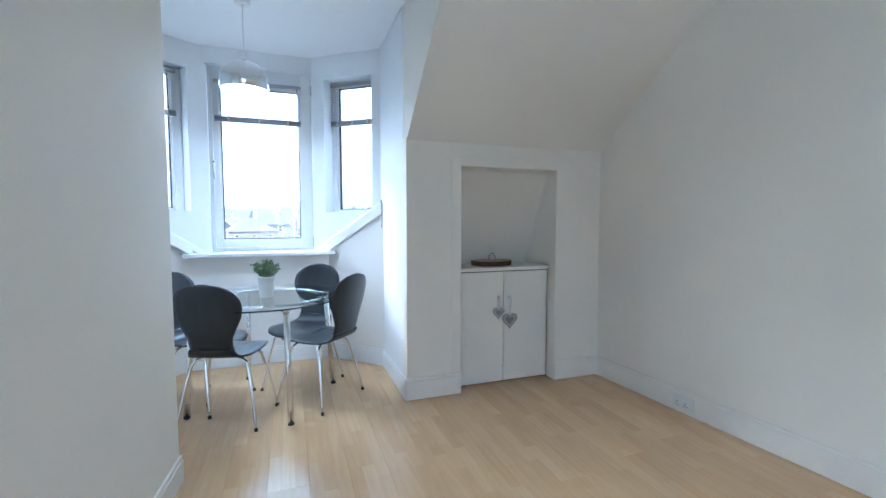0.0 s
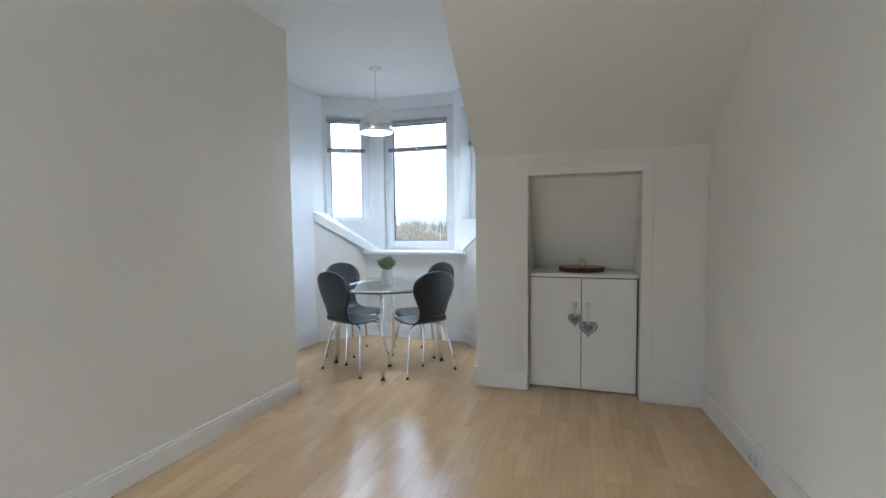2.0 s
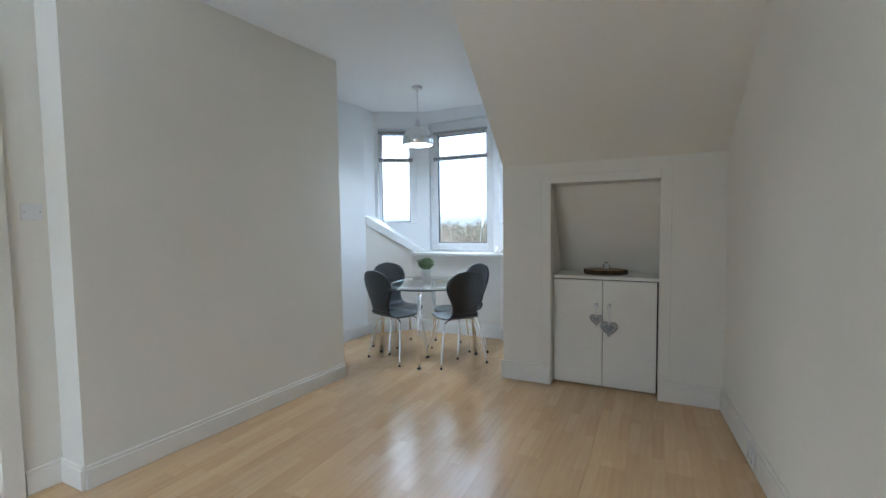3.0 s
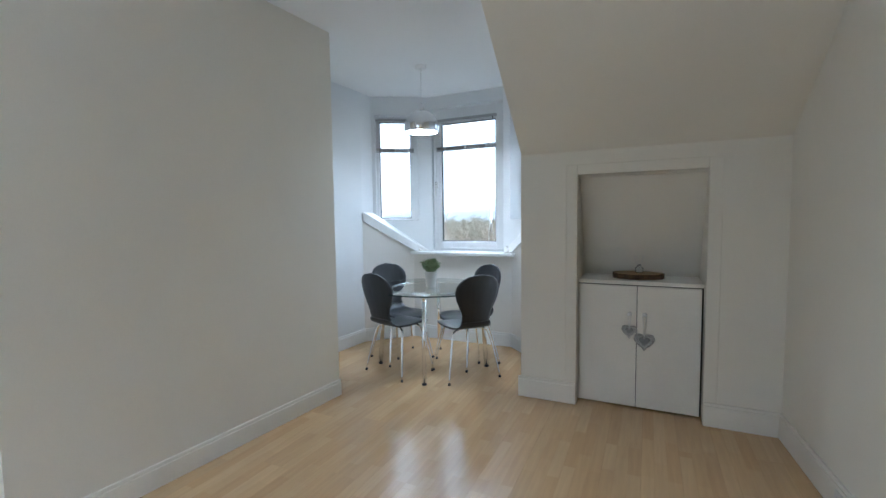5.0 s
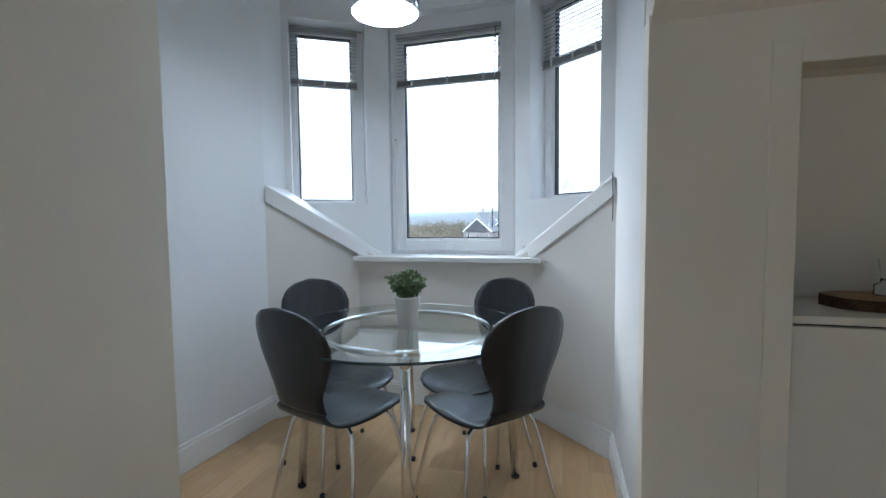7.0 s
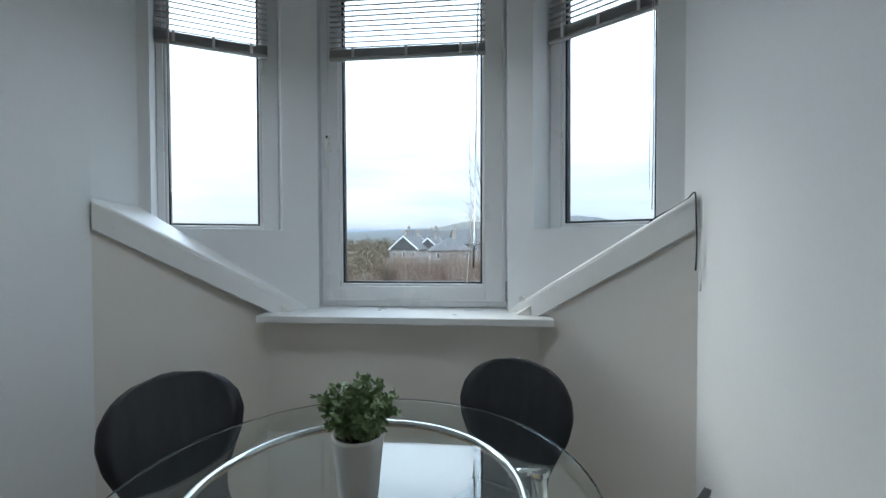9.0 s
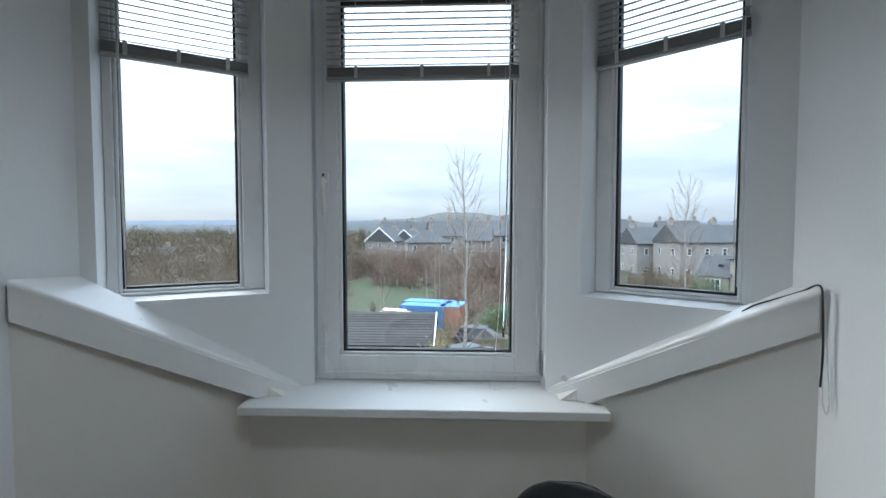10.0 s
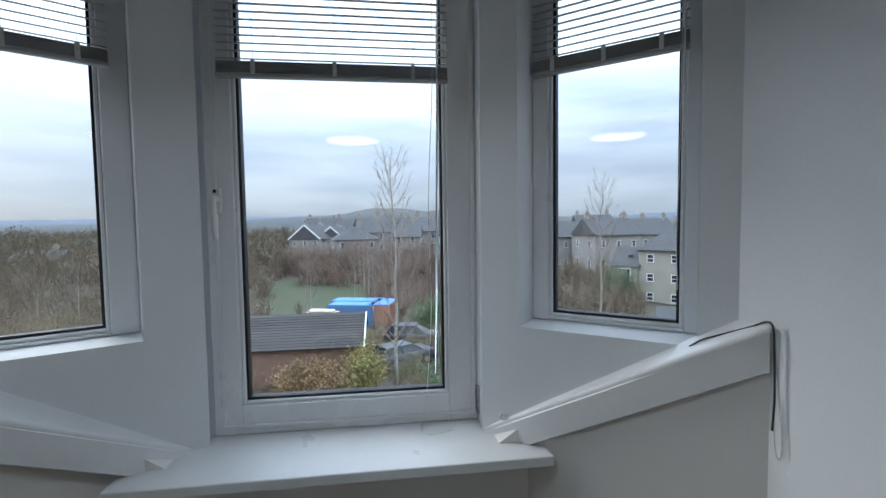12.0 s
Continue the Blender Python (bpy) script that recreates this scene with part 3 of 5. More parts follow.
def heart(x, z, w, knob_z):
    ob = thing("hanging_heart", Matrix.Translation((x, 3.590, z)), "woven heart with a grey middle hanging from a knob", "ornament", "hearts on the cupboard knobs")
    pts = [Vector((px, 0, pz)) for px, pz in heart_line(w * 0.86)]
    bm = bmesh.new()
    for k in range(3):
        s = 1 + 0.07 * (k - 1)
        loop = [Vector((p.x * s + 0.002 * math.sin(9 * i), -0.004 * (k % 2), p.z * s + 0.002 * math.cos(11 * i))) for i, p in enumerate(pts)]
        add_tube(bm, loop + [loop[0]], 0.0055, 6)
    part("wicker_rim", bm, HEART, ob)
    bm = bmesh.new()
    for sc, mat in ((0.88, 0),):
        a = [bm.verts.new((p.x * sc, -0.002, p.z * sc)) for p in pts]
        b = [bm.verts.new((p.x * sc, 0.004, p.z * sc)) for p in pts]
        bm.faces.new(a), bm.faces.new(b[::-1])
        for i in range(len(a)):
            bm.faces.new((a[i], a[(i + 1) % len(a)], b[(i + 1) % len(a)], b[i]))
    part("wicker_panel", bm, HEART, ob)
    bm = bmesh.new()
    a = [bm.verts.new((p.x * 0.55, -0.009, p.z * 0.55)) for p in pts]
    b = [bm.verts.new((p.x * 0.6, -0.002, p.z * 0.6)) for p in pts]
    bm.faces.new(a), bm.faces.new(b[::-1])
    for i in range(len(a)):
        bm.faces.new((a[i], a[(i + 1) % len(a)], b[(i + 1) % len(a)], b[i]))
    part("inner_heart", bm, HEARTIN, ob, "grey inner heart")
    top = 5 / 32 * w * 0.86
    bm = bmesh.new()
    for s in (-1, 1):
        add_tube(bm, smooth_line([(0, -0.003, top), (s * 0.007, -0.006, (knob_z - z) * 0.6 + top * 0.4), (s * 0.012, -0.004, knob_z - z), (0, -0.003, knob_z - z + 0.012)]), 0.003, 6)
    part("ribbon_loop", bm, RIBBON, ob, "pale ribbon loop")
    return ob


heart(2.488, 0.555, 0.10, 0.676)
heart(2.584, 0.492, 0.135, 0.676)

# log slice and diffuser in the niche
log = thing("log_slice", Matrix.Translation((2.528, 3.80, 0.902)), "oval slice of log with dark bark on the cupboard top", "serving board")
bm, bt = bmesh.new(), bmesh.new()
rnd = random.Random(5)
ring = []
for k in range(48):
    a = 2 * math.pi * k / 48
    j = 1 + 0.03 * math.sin(3 * a + 1) + 0.018 * math.sin(7 * a) + rnd.uniform(-0.008, 0.008)
    ring.append((0.172 * j * math.cos(a), 0.12 * j * math.sin(a)))
add_prism(bm, ring, 0.0, 0.036)
part("bark", bm, BARK, log, "rough brown bark edge")
add_prism(bt, [(x * 0.955, y * 0.955) for x, y in ring], 0.03, 0.0385)
part("cut_face", bt, LOGTOP, log, "pale cut wood face")
dif = thing("reed_diffuser", Matrix.Translation((2.540, 3.82, 0.9405)), "small clear glass reed diffuser on the log slice", "diffuser")
bm = bmesh.new()
lathe(bm, [(0.026, 0), (0.028, 0.004), (0.028, 0.034), (0.012, 0.044), (0.012, 0.056), (0.009, 0.056), (0.009, 0.043), (0.024, 0.032), (0.024, 0.005)], 20, close=True)
part("bottle", bm, GLASS, dif, "", True)
for k in range(5):
    a = k * 1.26 + 0.4
    part("reed", tube([(0.004 * math.cos(a), 0.004 * math.sin(a), 0.006), (0.036 * math.cos(a), 0.03 * math.sin(a), 0.125)], 0.0013, 5), RIBBON, dif)

# ---- sockets ----
sw = thing("wall_switch", along((0.0997, 1.075), (0.0951, 0.985))[0] @ Matrix.Translation((0.03, 0, 1.375)), "white plastic wall plate with two screws", "switch")
part("plate", boxes([(-0.02, 0.0, 0.0, 0.066, 0.009, 0.086)], bevel=0.003, seg=2), PLASTIC, sw)
for u in (-0.008, 0.054):
    bm = bmesh.new()
    lathe(bm, [(0.004, 0), (0.004, 0.002), (0.002, 0.0025)], 12, Matrix.Translation((u, 0.009, 0.043)) @ Matrix.Rotation(radians(-90), 4, "X"))
    part("screw", bm, STEEL, sw)
msock, _ = along((3.345, 3.512), (3.69, -1.3))
sock = thing("wall_socket", msock @ Matrix.Translation((0.74, -0.018, 0.035)), "white plastic double socket on the skirting board", "socket")
part("plate", boxes([(0, -0.01, 0, 0.146, 0.0, 0.086)], bevel=0.003, seg=2), PLASTIC, sock)
for u in (0.025, 0.085):
    part("rocker", boxes([(u, -0.014, 0.055, u + 0.02, -0.009, 0.075)], bevel=0.001), PLASTIC, sock)
    part("pin_holes", boxes([(u + 0.006, -0.0112, 0.035, u + 0.012, -0.009, 0.043), (u - 0.004, -0.0112, 0.018, u + 0.004, -0.009, 0.023), (u + 0.015, -0.0112, 0.018, u + 0.023, -0.009, 0.023)]), GASKET, sock)

# ---- dining table ----
TX, TY, TZ = 0.81, 3.865, 0.737
table = thing("dining_table", Matrix.Translation((TX, TY, 0)), "round clear glass dining table on chrome legs", "table")
bm = bmesh.new()
lathe(bm, [(0.540, TZ - 0.010), (0.542, TZ - 0.008), (0.542, TZ - 0.002), (0.540, TZ)], 72)
glass_top = part("glass_top", bm, TGLASS, table, "clear glass table top")
glass_top.visible_shadow = False
bm = bmesh.new()
lathe(bm, [(0.5422, TZ - 0.010), (0.544, TZ - 0.008), (0.544, TZ - 0.002), (0.5422, TZ)], 72, close=True)
part("glass_edge", bm, TEDGE, table, "dark polished glass edge")
bm = bmesh.new()
ringpts = [Vector((0.378 * math.cos(2 * math.pi * k / 64), 0.378 * math.sin(2 * math.pi * k / 64), TZ - 0.024)) for k in range(65)]
add_tube(bm, ringpts, 0.012, 12, cap=False)
part("ring_frame", bm, CHROME, table, "chrome tube ring")
for a in (-71.5, 18.5, 108.5, 198.5):
    c, s = math.cos(radians(a)), math.sin(radians(a))
    leg = part("leg", tube([(c * 0.495, s * 0.495, 0.012), (c * 0.445, s * 0.445, TZ - 0.03)], 0.019, 16), CHROME, table)
    part("foot", tube([(c * 0.496, s * 0.496, 0.0), (c * 0.495, s * 0.495, 0.014)], 0.02, 14), RUBBER, leg, "black rubber foot")
    part("bracket", tube([(c * 0.368, s * 0.368, TZ - 0.026), (c * 0.45, s * 0.45, TZ - 0.03)], 0.011, 10), CHROME, table)
    bm = bmesh.new()
    lathe(bm, [(0.027, 0), (0.028, 0.003), (0.028, 0.012), (0.027, 0.014)], 20, Matrix.Translation((c * 0.445, s * 0.445, TZ - 0.0245 - 0.012)))
    part("pad", bm, CHROME, table)


# ---- chairs ----
def chair(m, label):
    """Bent ply shell, narrow at the waist, on four chrome legs. Faces local +y."""
    ob = thing("dining_chair", m, label, "chair", "chairs round the table")
    prof = smooth_line([(0, 0.235, 0.428), (0, 0.20, 0.444), (0, 0.10, 0.452), (0, -0.04, 0.444), (0, -0.14, 0.446), (0, -0.195, 0.472), (0, -0.222, 0.534), (0, -0.24, 0.619), (0, -0.262, 0.725), (0, -0.282, 0.815), (0, -0.298, 0.905)], 6)
    half_seat = [(0.235, 0.02), (0.232, 0.07), (0.222, 0.12), (0.20, 0.165), (0.15, 0.20), (0.07, 0.212), (-0.02, 0.205), (-0.10, 0.185), (-0.16, 0.16), (-0.195, 0.14)]
    half_back = [(0.472, 0.14), (0.523, 0.124), (0.577, 0.128), (0.64, 0.156), (0.70, 0.184), (0.762, 0.196), (0.812, 0.187), (0.855, 0.158), (0.884, 0.116), (0.899, 0.066), (0.905, 0.018)]

    def width(y, z):
        tab, v = (half_seat, y) if z < 0.4725 and y > -0.196 else (half_back, z)
        rows = sorted(tab)
        if v <= rows[0][0]:
            return rows[0][1]
        for (a, wa), (b, wb) in zip(rows, rows[1:]):
            if v <= b:
                return wa + (wb - wa) * (v - a) / (b - a)
        return rows[-1][1]

    def shell(pts, name):
        bm = bmesh.new()
        nw, rows = 10, []
        for i, p in enumerate(pts):
            d = (pts[min(i + 1, len(pts) - 1)] - pts[max(i - 1, 0)]).normalized()
            nrm = Vector((1, 0, 0)).cross(d)
            if nrm.z < 0 and abs(nrm.z) > abs(nrm.y):
                nrm = -nrm
            w = width(p.y, p.z)
            row = []
            for k in range(nw + 1):
                u = -1 + 2 * k / nw
                dish = 0.035 * (u * w / 0.2) ** 2 if p.z > 0.5 else 0.010 * (u * w / 0.2) ** 2
                row.append(p + Vector((u * w, 0, 0)) + (Vector((0, dish, 0)) if p.z > 0.5 else Vector((0, 0, dish))))
            rows.append((row, nrm))
        th = 0.011
        top = [[bm.verts.new(v) for v in r] for r, n in rows]
        bot = [[bm.verts.new(v + (Vector((0, -th, 0)) if r[nw // 2].z > 0.53 else (Vector((0, -th * 0.7, -th * 0.7)) if r[nw // 2].z > 0.455 and r[nw // 2].y < -0.15 else Vector((0, 0, -th))))) for v in r] for r, n in rows]
        for i in range(len(rows) - 1):
            for k in range(nw):
                bm.faces.new((top[i][k], top[i][k + 1], top[i + 1][k + 1], top[i + 1][k])).smooth = True
                bm.faces.new((bot[i][k], bot[i + 1][k], bot[i + 1][k + 1], bot[i][k + 1])).smooth = True
            for k in (0, nw):
                bm.faces.new((top[i][k], top[i + 1][k], bot[i + 1][k], bot[i][k])).material_index = 1
        for i in (0, len(rows) - 1):
            for k in range(nw):
                bm.faces.new((top[i][k], top[i][k + 1], bot[i][k + 1], bot[i][k])).material_index = 1
        return part(name, bm, [PLY, PLYEDGE], ob)

    cut = next(i for i, p in enumerate(prof) if p.z > 0.5 and p.y < -0.1)
    shell(prof[:cut + 1], "seat")
    shell(prof[cut:], "backrest")
    for sx in (-1, 1):
        for sy in (-1, 1):
            pts = smooth_line([(0, sy * 0.075, 0.428), (sx * 0.08, sy * 0.085, 0.425), (sx * 0.15, sy * 0.105, 0.405), (sx * 0.175, sy * 0.125, 0.345), (sx * 0.207, sy * 0.158, 0.18), (sx * 0.234, sy * 0.19, 0.012)], 5)
            leg = part("leg", tube(pts, 0.0085, 10), CHROME, ob)
            part("foot", tube([(sx * 0.2355, sy * 0.1925, 0.0), (sx * 0.2335, sy * 0.189, 0.018)], 0.011, 10), RUBBER, leg, "black rubber foot")
    bm = bmesh.new()
    lathe(bm, [(0.05, 0.424), (0.055, 0.428), (0.055, 0.434), (0.05, 0.438)], 20)
    part("seat_plate", bm, STEEL, ob)
    return ob


CHAIR = "dark grey stained bent plywood chair on chrome legs"
first = chair(pose(0.60, 3.625, 0, 0, 0, 73 - 90), CHAIR)
for x, y, a in ((1.175, 3.765, 138), (0.43, 3.95, -30), (1.065, 4.085, 240)):
    copy_thing(first, pose(x, y, 0, 0, 0, a - 90))

# ---- potted plant ----
plant = thing("potted_plant", Matrix.Translation((0.825, 3.82, TZ)), "small leafy green plant in a white pot on the table", "plant")
bm = bmesh.new()
lathe(bm, [(0.040, 0.0), (0.042, 0.003), (0.055, 0.132), (0.057, 0.134), (0.057, 0.142), (0.052, 0.142), (0.050, 0.125)], 36)
part("pot", bm, CERAMIC, plant, "white tapered pot", True)
bm = bmesh.new()
lathe(bm, [(0.049, 0.124), (0.050, 0.128), (0.02, 0.131)], 20)
part("soil", bm, SOIL, plant)
rnd = random.Random(11)
bs, bl = bmesh.new(), bmesh.new()
for k in range(64):
    a, r = rnd.uniform(0, 6.283), rnd.uniform(0.2, 1) ** 0.6
    tip = Vector((0.094 * r * math.cos(a), 0.094 * r * math.sin(a), 0.142 + rnd.uniform(0.04, 0.125) * (1.15 - 0.55 * r)))
    root = Vector((0.025 * r * math.cos(a), 0.025 * r * math.sin(a), 0.128))
    midp = (root + tip) / 2 + Vector((0, 0, 0.012))
    line = smooth_line([root, midp, tip], 4)
    add_tube(bs, line, 0.0011, 4)
    for i, p in enumerate(line[2:]):
        for q in range(3):
            d = Vector((rnd.gauss(0, 1), rnd.gauss(0, 1), rnd.gauss(0.35, 0.7))).normalized()
            side = d.cross(Vector((rnd.gauss(0, 1), rnd.gauss(0, 1), rnd.gauss(0, 1)))).normalized()
            up = d.cross(side)
            ln, wd = rnd.uniform(0.014, 0.023), rnd.uniform(0.006, 0.0095)
            v = [bl.verts.new(p), bl.verts.new(p + d * ln * 0.5 + side * wd + up * 0.002), bl.verts.new(p + d * ln), bl.verts.new(p + d * ln * 0.5 - side * wd + up * 0.002), bl.verts.new(p + d * ln * 0.5 - up * 0.001)]
            bl.faces.new((v[0], v[1], v[4])), bl.faces.new((v[1], v[2], v[4])), bl.faces.new((v[2], v[3], v[4])), bl.faces.new((v[3], v[0], v[4]))
part("stems", bs, LEAF, plant)
part("foliage", bl, LEAF, plant, "small oval green leaves")

# ---- pendant lamp ----
lamp = thing("pendant_lamp", Matrix.Translation((0.72, 3.88, 0)), "chrome dome pendant lamp, switched on, hanging from the ceiling", "lamp")
bm = bmesh.new()
lathe(bm, [(0.052, H), (0.052, H - 0.018), (0.046, H - 0.026), (0.012, H - 0.03), (0.008, H - 0.04)], 28)
part("ceiling_rose", bm, PLASTIC, lamp, "white ceiling rose")
part("flex", tube([(0, 0, H - 0.03), (0, 0, 2.37)], 0.003, 8), PLASTIC, lamp)
bm = bmesh.new()
lathe(bm, [(0.006, 2.395), (0.014, 2.39), (0.02, 2.375), (0.02, 2.35), (0.03, 2.338), (0.032, 2.325)], 24)
part("cap", bm, CHROME, lamp, "chrome cap", True)
prof = [(0.03, 2.328)] + [(0.158 * math.sin(radians(a)), 2.175 + 0.155 * math.cos(radians(a))) for a in range(14, 91, 7)] + [(0.157, 2.155), (0.150, 2.135)]
inner = [(r - 0.003, z - 0.003) for r, z in prof[::-1]]
bm = bmesh.new()
lathe(bm, prof + inner, 48, close=True)
part("shade", bm, CHROME, lamp, "polished chrome dome shade", True)
bm = bmesh.new()
lathe(bm, [(0.143, 2.138), (0.1455, 2.142), (0.1455, 2.150), (0.13, 2.153)], 40)
part("diffuser", bm, LAMP_GLOW, lamp, "glowing white diffuser")

# ---- outside: ground, hills, trees, houses, vehicles ----
EYE0 = (0.78, 3.38, 1.648)


def out(u, d, v=None):
    """Plan place (and height) out of the bay: u to the right and v up for each metre of distance d."""
    p = (EYE0[0] + (u + 0.0095) * d, EYE0[1] + d)
    return p if v is None else (*p, EYE0[2] + v * d)


def ground_z(x, y):
    fall = min(max(x - 12, 0), 26) * 0.115 * max(0.0, 1 - max(y - 60, 0) / 45)
    rise = min(max(y - 70, 0), 400) * 0.005
    near, far = min(max((y - 36) / 16, 0), 1), min(max((y - 62) / 38, 0), 1)
    dip = 2.3 * near * near * (3 - 2 * near) * (1 - far * far * (3 - 2 * far))
    return -7.5 - fall + rise - dip * min(max((16 - x) / 10, 0), 1)


GRASSM = material("rough_grass", (0.032, 0.029, 0.015), 0.95, other=(0.055, 0.042, 0.025), scale=0.15, fine=0.3, fine_scale=2.5, bump=0.05)
LAWNM = material("lawn", (0.03, 0.042, 0.014), 0.95, other=(0.045, 0.042, 0.02), scale=0.2, fine=0.2, fine_scale=3, bump=0.03)
TRACK = material("gravel_track", (0.062, 0.054, 0.04), 0.9, vary=0.3, scale=0.5, fine=0.2, fine_scale=12, bump=0.01)
TWIG = material("bare_twigs", (0.105, 0.077, 0.048), 0.9, other=(0.14, 0.105, 0.065), scale=0.25, fine=0.2, fine_scale=4)
TWIGRED = material("red_twigs", (0.125, 0.08, 0.06), 0.9, other=(0.17, 0.12, 0.085), scale=0.2, fine=0.2, fine_scale=4)
TWIGPALE = material("pale_twigs", (0.23, 0.185, 0.12), 0.9, other=(0.13, 0.11, 0.055), scale=0.3, fine=0.2, fine_scale=4)
OLIVE = material("olive_wood", (0.085, 0.072, 0.043), 0.9, other=(0.115, 0.088, 0.056), scale=0.05, fine=0.25, fine_scale=1)
HEDGE = material("evergreen_leaves", (0.06, 0.10, 0.038), 0.8, other=(0.11, 0.14, 0.06), scale=0.6, fine=0.3, fine_scale=6)
YELLOW = material("yellow_shrub", (0.27, 0.22, 0.06), 0.8, other=(0.17, 0.16, 0.06), scale=0.8, fine=0.2, fine_scale=5)
RUST = material("rust_shrub", (0.22, 0.13, 0.055), 0.85, other=(0.16, 0.12, 0.06), scale=0.8, fine=0.2, fine_scale=5)
BIRCH = material("birch_bark", (0.36, 0.33, 0.28), 0.8, other=(0.17, 0.15, 0.12), scale=3, fine=0.25, fine_scale=14, stretch=(1, 1, 3))
BIRCHTWIG = material("birch_twigs", (0.17, 0.13, 0.10), 0.9, other=(0.25, 0.205, 0.16), scale=2)
SLATE = material("roof_slate", (0.085, 0.084, 0.084), 0.9, spec=0.2, vary=0.25, scale=0.8, fine=0.2, fine_scale=5, bump=0.02)
STONE = material("grey_stone", (0.29, 0.265, 0.24), 0.85, vary=0.25, scale=0.5, fine=0.2, fine_scale=4, bump=0.02)
RENDERM = material("beige_render", (0.33, 0.30, 0.245), 0.85, vary=0.15, scale=0.4, fine=0.1, fine_scale=5, bump=0.01)
WHITEPAINT = material("white_window_paint", (0.75, 0.75, 0.73), 0.5, vary=0.05, scale=3)
DARKPANE = material("dark_house_glass", (0.03, 0.035, 0.045), 0.06, vary=0.2, scale=2, spec=0.8)
POTS = material("chimney_clay", (0.34, 0.22, 0.13), 0.85, vary=0.3, scale=3)
BRICKM = material("brown_brick", (0.22, 0.13, 0.09), 0.85, vary=0.3, scale=3, fine=0.2, fine_scale=12, bump=0.01)
TILEM = material("concrete_tiles", (0.058, 0.053, 0.05), 0.9, spec=0.15, vary=0.25, scale=1.5, fine=0.15, fine_scale=10, per_object=0.12)
BLUEM = material("blue_sheet", (0.06, 0.20, 0.52), 0.45, vary=0.2, scale=0.8, fine=0.06)
BLUEBOX = material("blue_steel", (0.10, 0.19, 0.34), 0.5, vary=0.25, scale=1.2, fine=0.08)
ORANGEBOX = material("rusty_orange_steel", (0.36, 0.17, 0.11), 0.6, vary=0.3, scale=1.5, fine=0.1)
WOODP = material("weathered_planks", (0.33, 0.27, 0.20), 0.85, vary=0.4, scale=2, fine=0.15)
CARDARK = material("dark_car_paint", (0.03, 0.033, 0.04), 0.38, vary=0.2, scale=3, spec=0.35)
CARGREY = material("grey_car_paint", (0.055, 0.058, 0.063), 0.38, vary=0.2, scale=3, spec=0.35)
TYRE = material("tyre", (0.02, 0.02, 0.02), 0.85, fine=0.1)
RIMM = material("alloy_rim", (0.5, 0.5, 0.52), 0.35, 0.9, vary=0.1)
REDLAMP = material("tail_lamp", (0.35, 0.02, 0.02), 0.3, vary=0.1)
PLATEY = material("yellow_plate", (0.65, 0.5, 0.04), 0.5, vary=0.1)
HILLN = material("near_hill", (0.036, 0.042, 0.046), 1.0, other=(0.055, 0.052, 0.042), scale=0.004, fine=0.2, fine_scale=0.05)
# far ridge: distance haze is painted in as a paler, bluer base colour
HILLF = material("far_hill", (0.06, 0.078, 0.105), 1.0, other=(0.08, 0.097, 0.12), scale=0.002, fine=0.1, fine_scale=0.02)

# ground sheet
xs = sorted(set([-4000, -1500, -600, -250] + list(range(-120, 121, 6)) + [250, 600, 1500, 4000]))
ys = sorted(set([5.6] + list(range(12, 181, 6)) + [230, 300, 470, 900, 2000, 4800]))
gv = [(x, y, ground_z(x, y)) for y in ys for x in xs]
nx = len(xs)
gf = [(j * nx + i, j * nx + i + 1, (j + 1) * nx + i + 1, (j + 1) * nx + i) for j in range(len(ys) - 1) for i in range(nx - 1)]
me = bpy.data.meshes.new("ground")
me.from_pydata(gv, [], gf)
me.materials.append(GRASSM)
tagged(new("ground", me), "rough winter grass falling away below the house", "ground", kind="structure")


def sheet(name, pts, lift, mat, label, category):
    bm = bmesh.new()
    lo = [bm.verts.new((x, y, ground_z(x, y) + lift)) for x, y in pts]
    bm.faces.new(lo)
    bmesh.ops.triangulate(bm, faces=bm.faces[:])
    bmesh.ops.subdivide_edges(bm, edges=bm.edges[:], cuts=5, use_grid_fill=True)
    for v in bm.verts:
        v.co.z = ground_z(v.co.x, v.co.y) + lift
    return tagged(part(name, bm, mat), label, category, kind="structure")


sheet("lawn", [out(-0.26, 58), out(-0.08, 60), out(-0.04, 72), out(-0.10, 82), out(-0.30, 84)], 0.06, LAWNM, "green mown lawn beyond the containers", "lawn")
sheet("road", [out(-0.05, 24), out(0.24, 26), out(0.24, 38), out(0.10, 40), out(-0.02, 36)], 0.05, TRACK, "worn grey-brown gravel parking yard", "road")


def hill(name, d, depth, low, points, mat, label):
    """Long ridge that follows (bearing, rise) corners, with an uneven crest."""
    us = [p[0] for p in points]
    bm = bmesh.new()
    rows = []
    n = 160
    for i in range(n + 1):
        u = us[0] + (us[-1] - us[0]) * i / n
        h = float(np.interp(u, us, [p[1] for p in points]))
        h += 0.0022 * noise.noise(Vector((u * 28, d * 0.01, 0))) + 0.0010 * noise.noise(Vector((u * 95, d * 0.01, 2)))
        x, y = out(u, d)
        x2, y2 = out(u, d + depth)
        x3, y3 = out(u, d + depth * 2.2)
        z = EYE0[2] + h * (d + depth)
        rows.append([bm.verts.new((x, y, low)), bm.verts.new(((x + x2) / 2, (y + y2) / 2, low + (z - low) * 0.62)), bm.verts.new((x2, y2, z)), bm.verts.new((x3, y3, low - 10))])
    for a, b in zip(rows, rows[1:]):
        for k in range(3):
            bm.faces.new((a[k], b[k], b[k + 1], a[k + 1])).smooth = True
    return tagged(part(name, bm, mat), label, "hill", kind="structure")


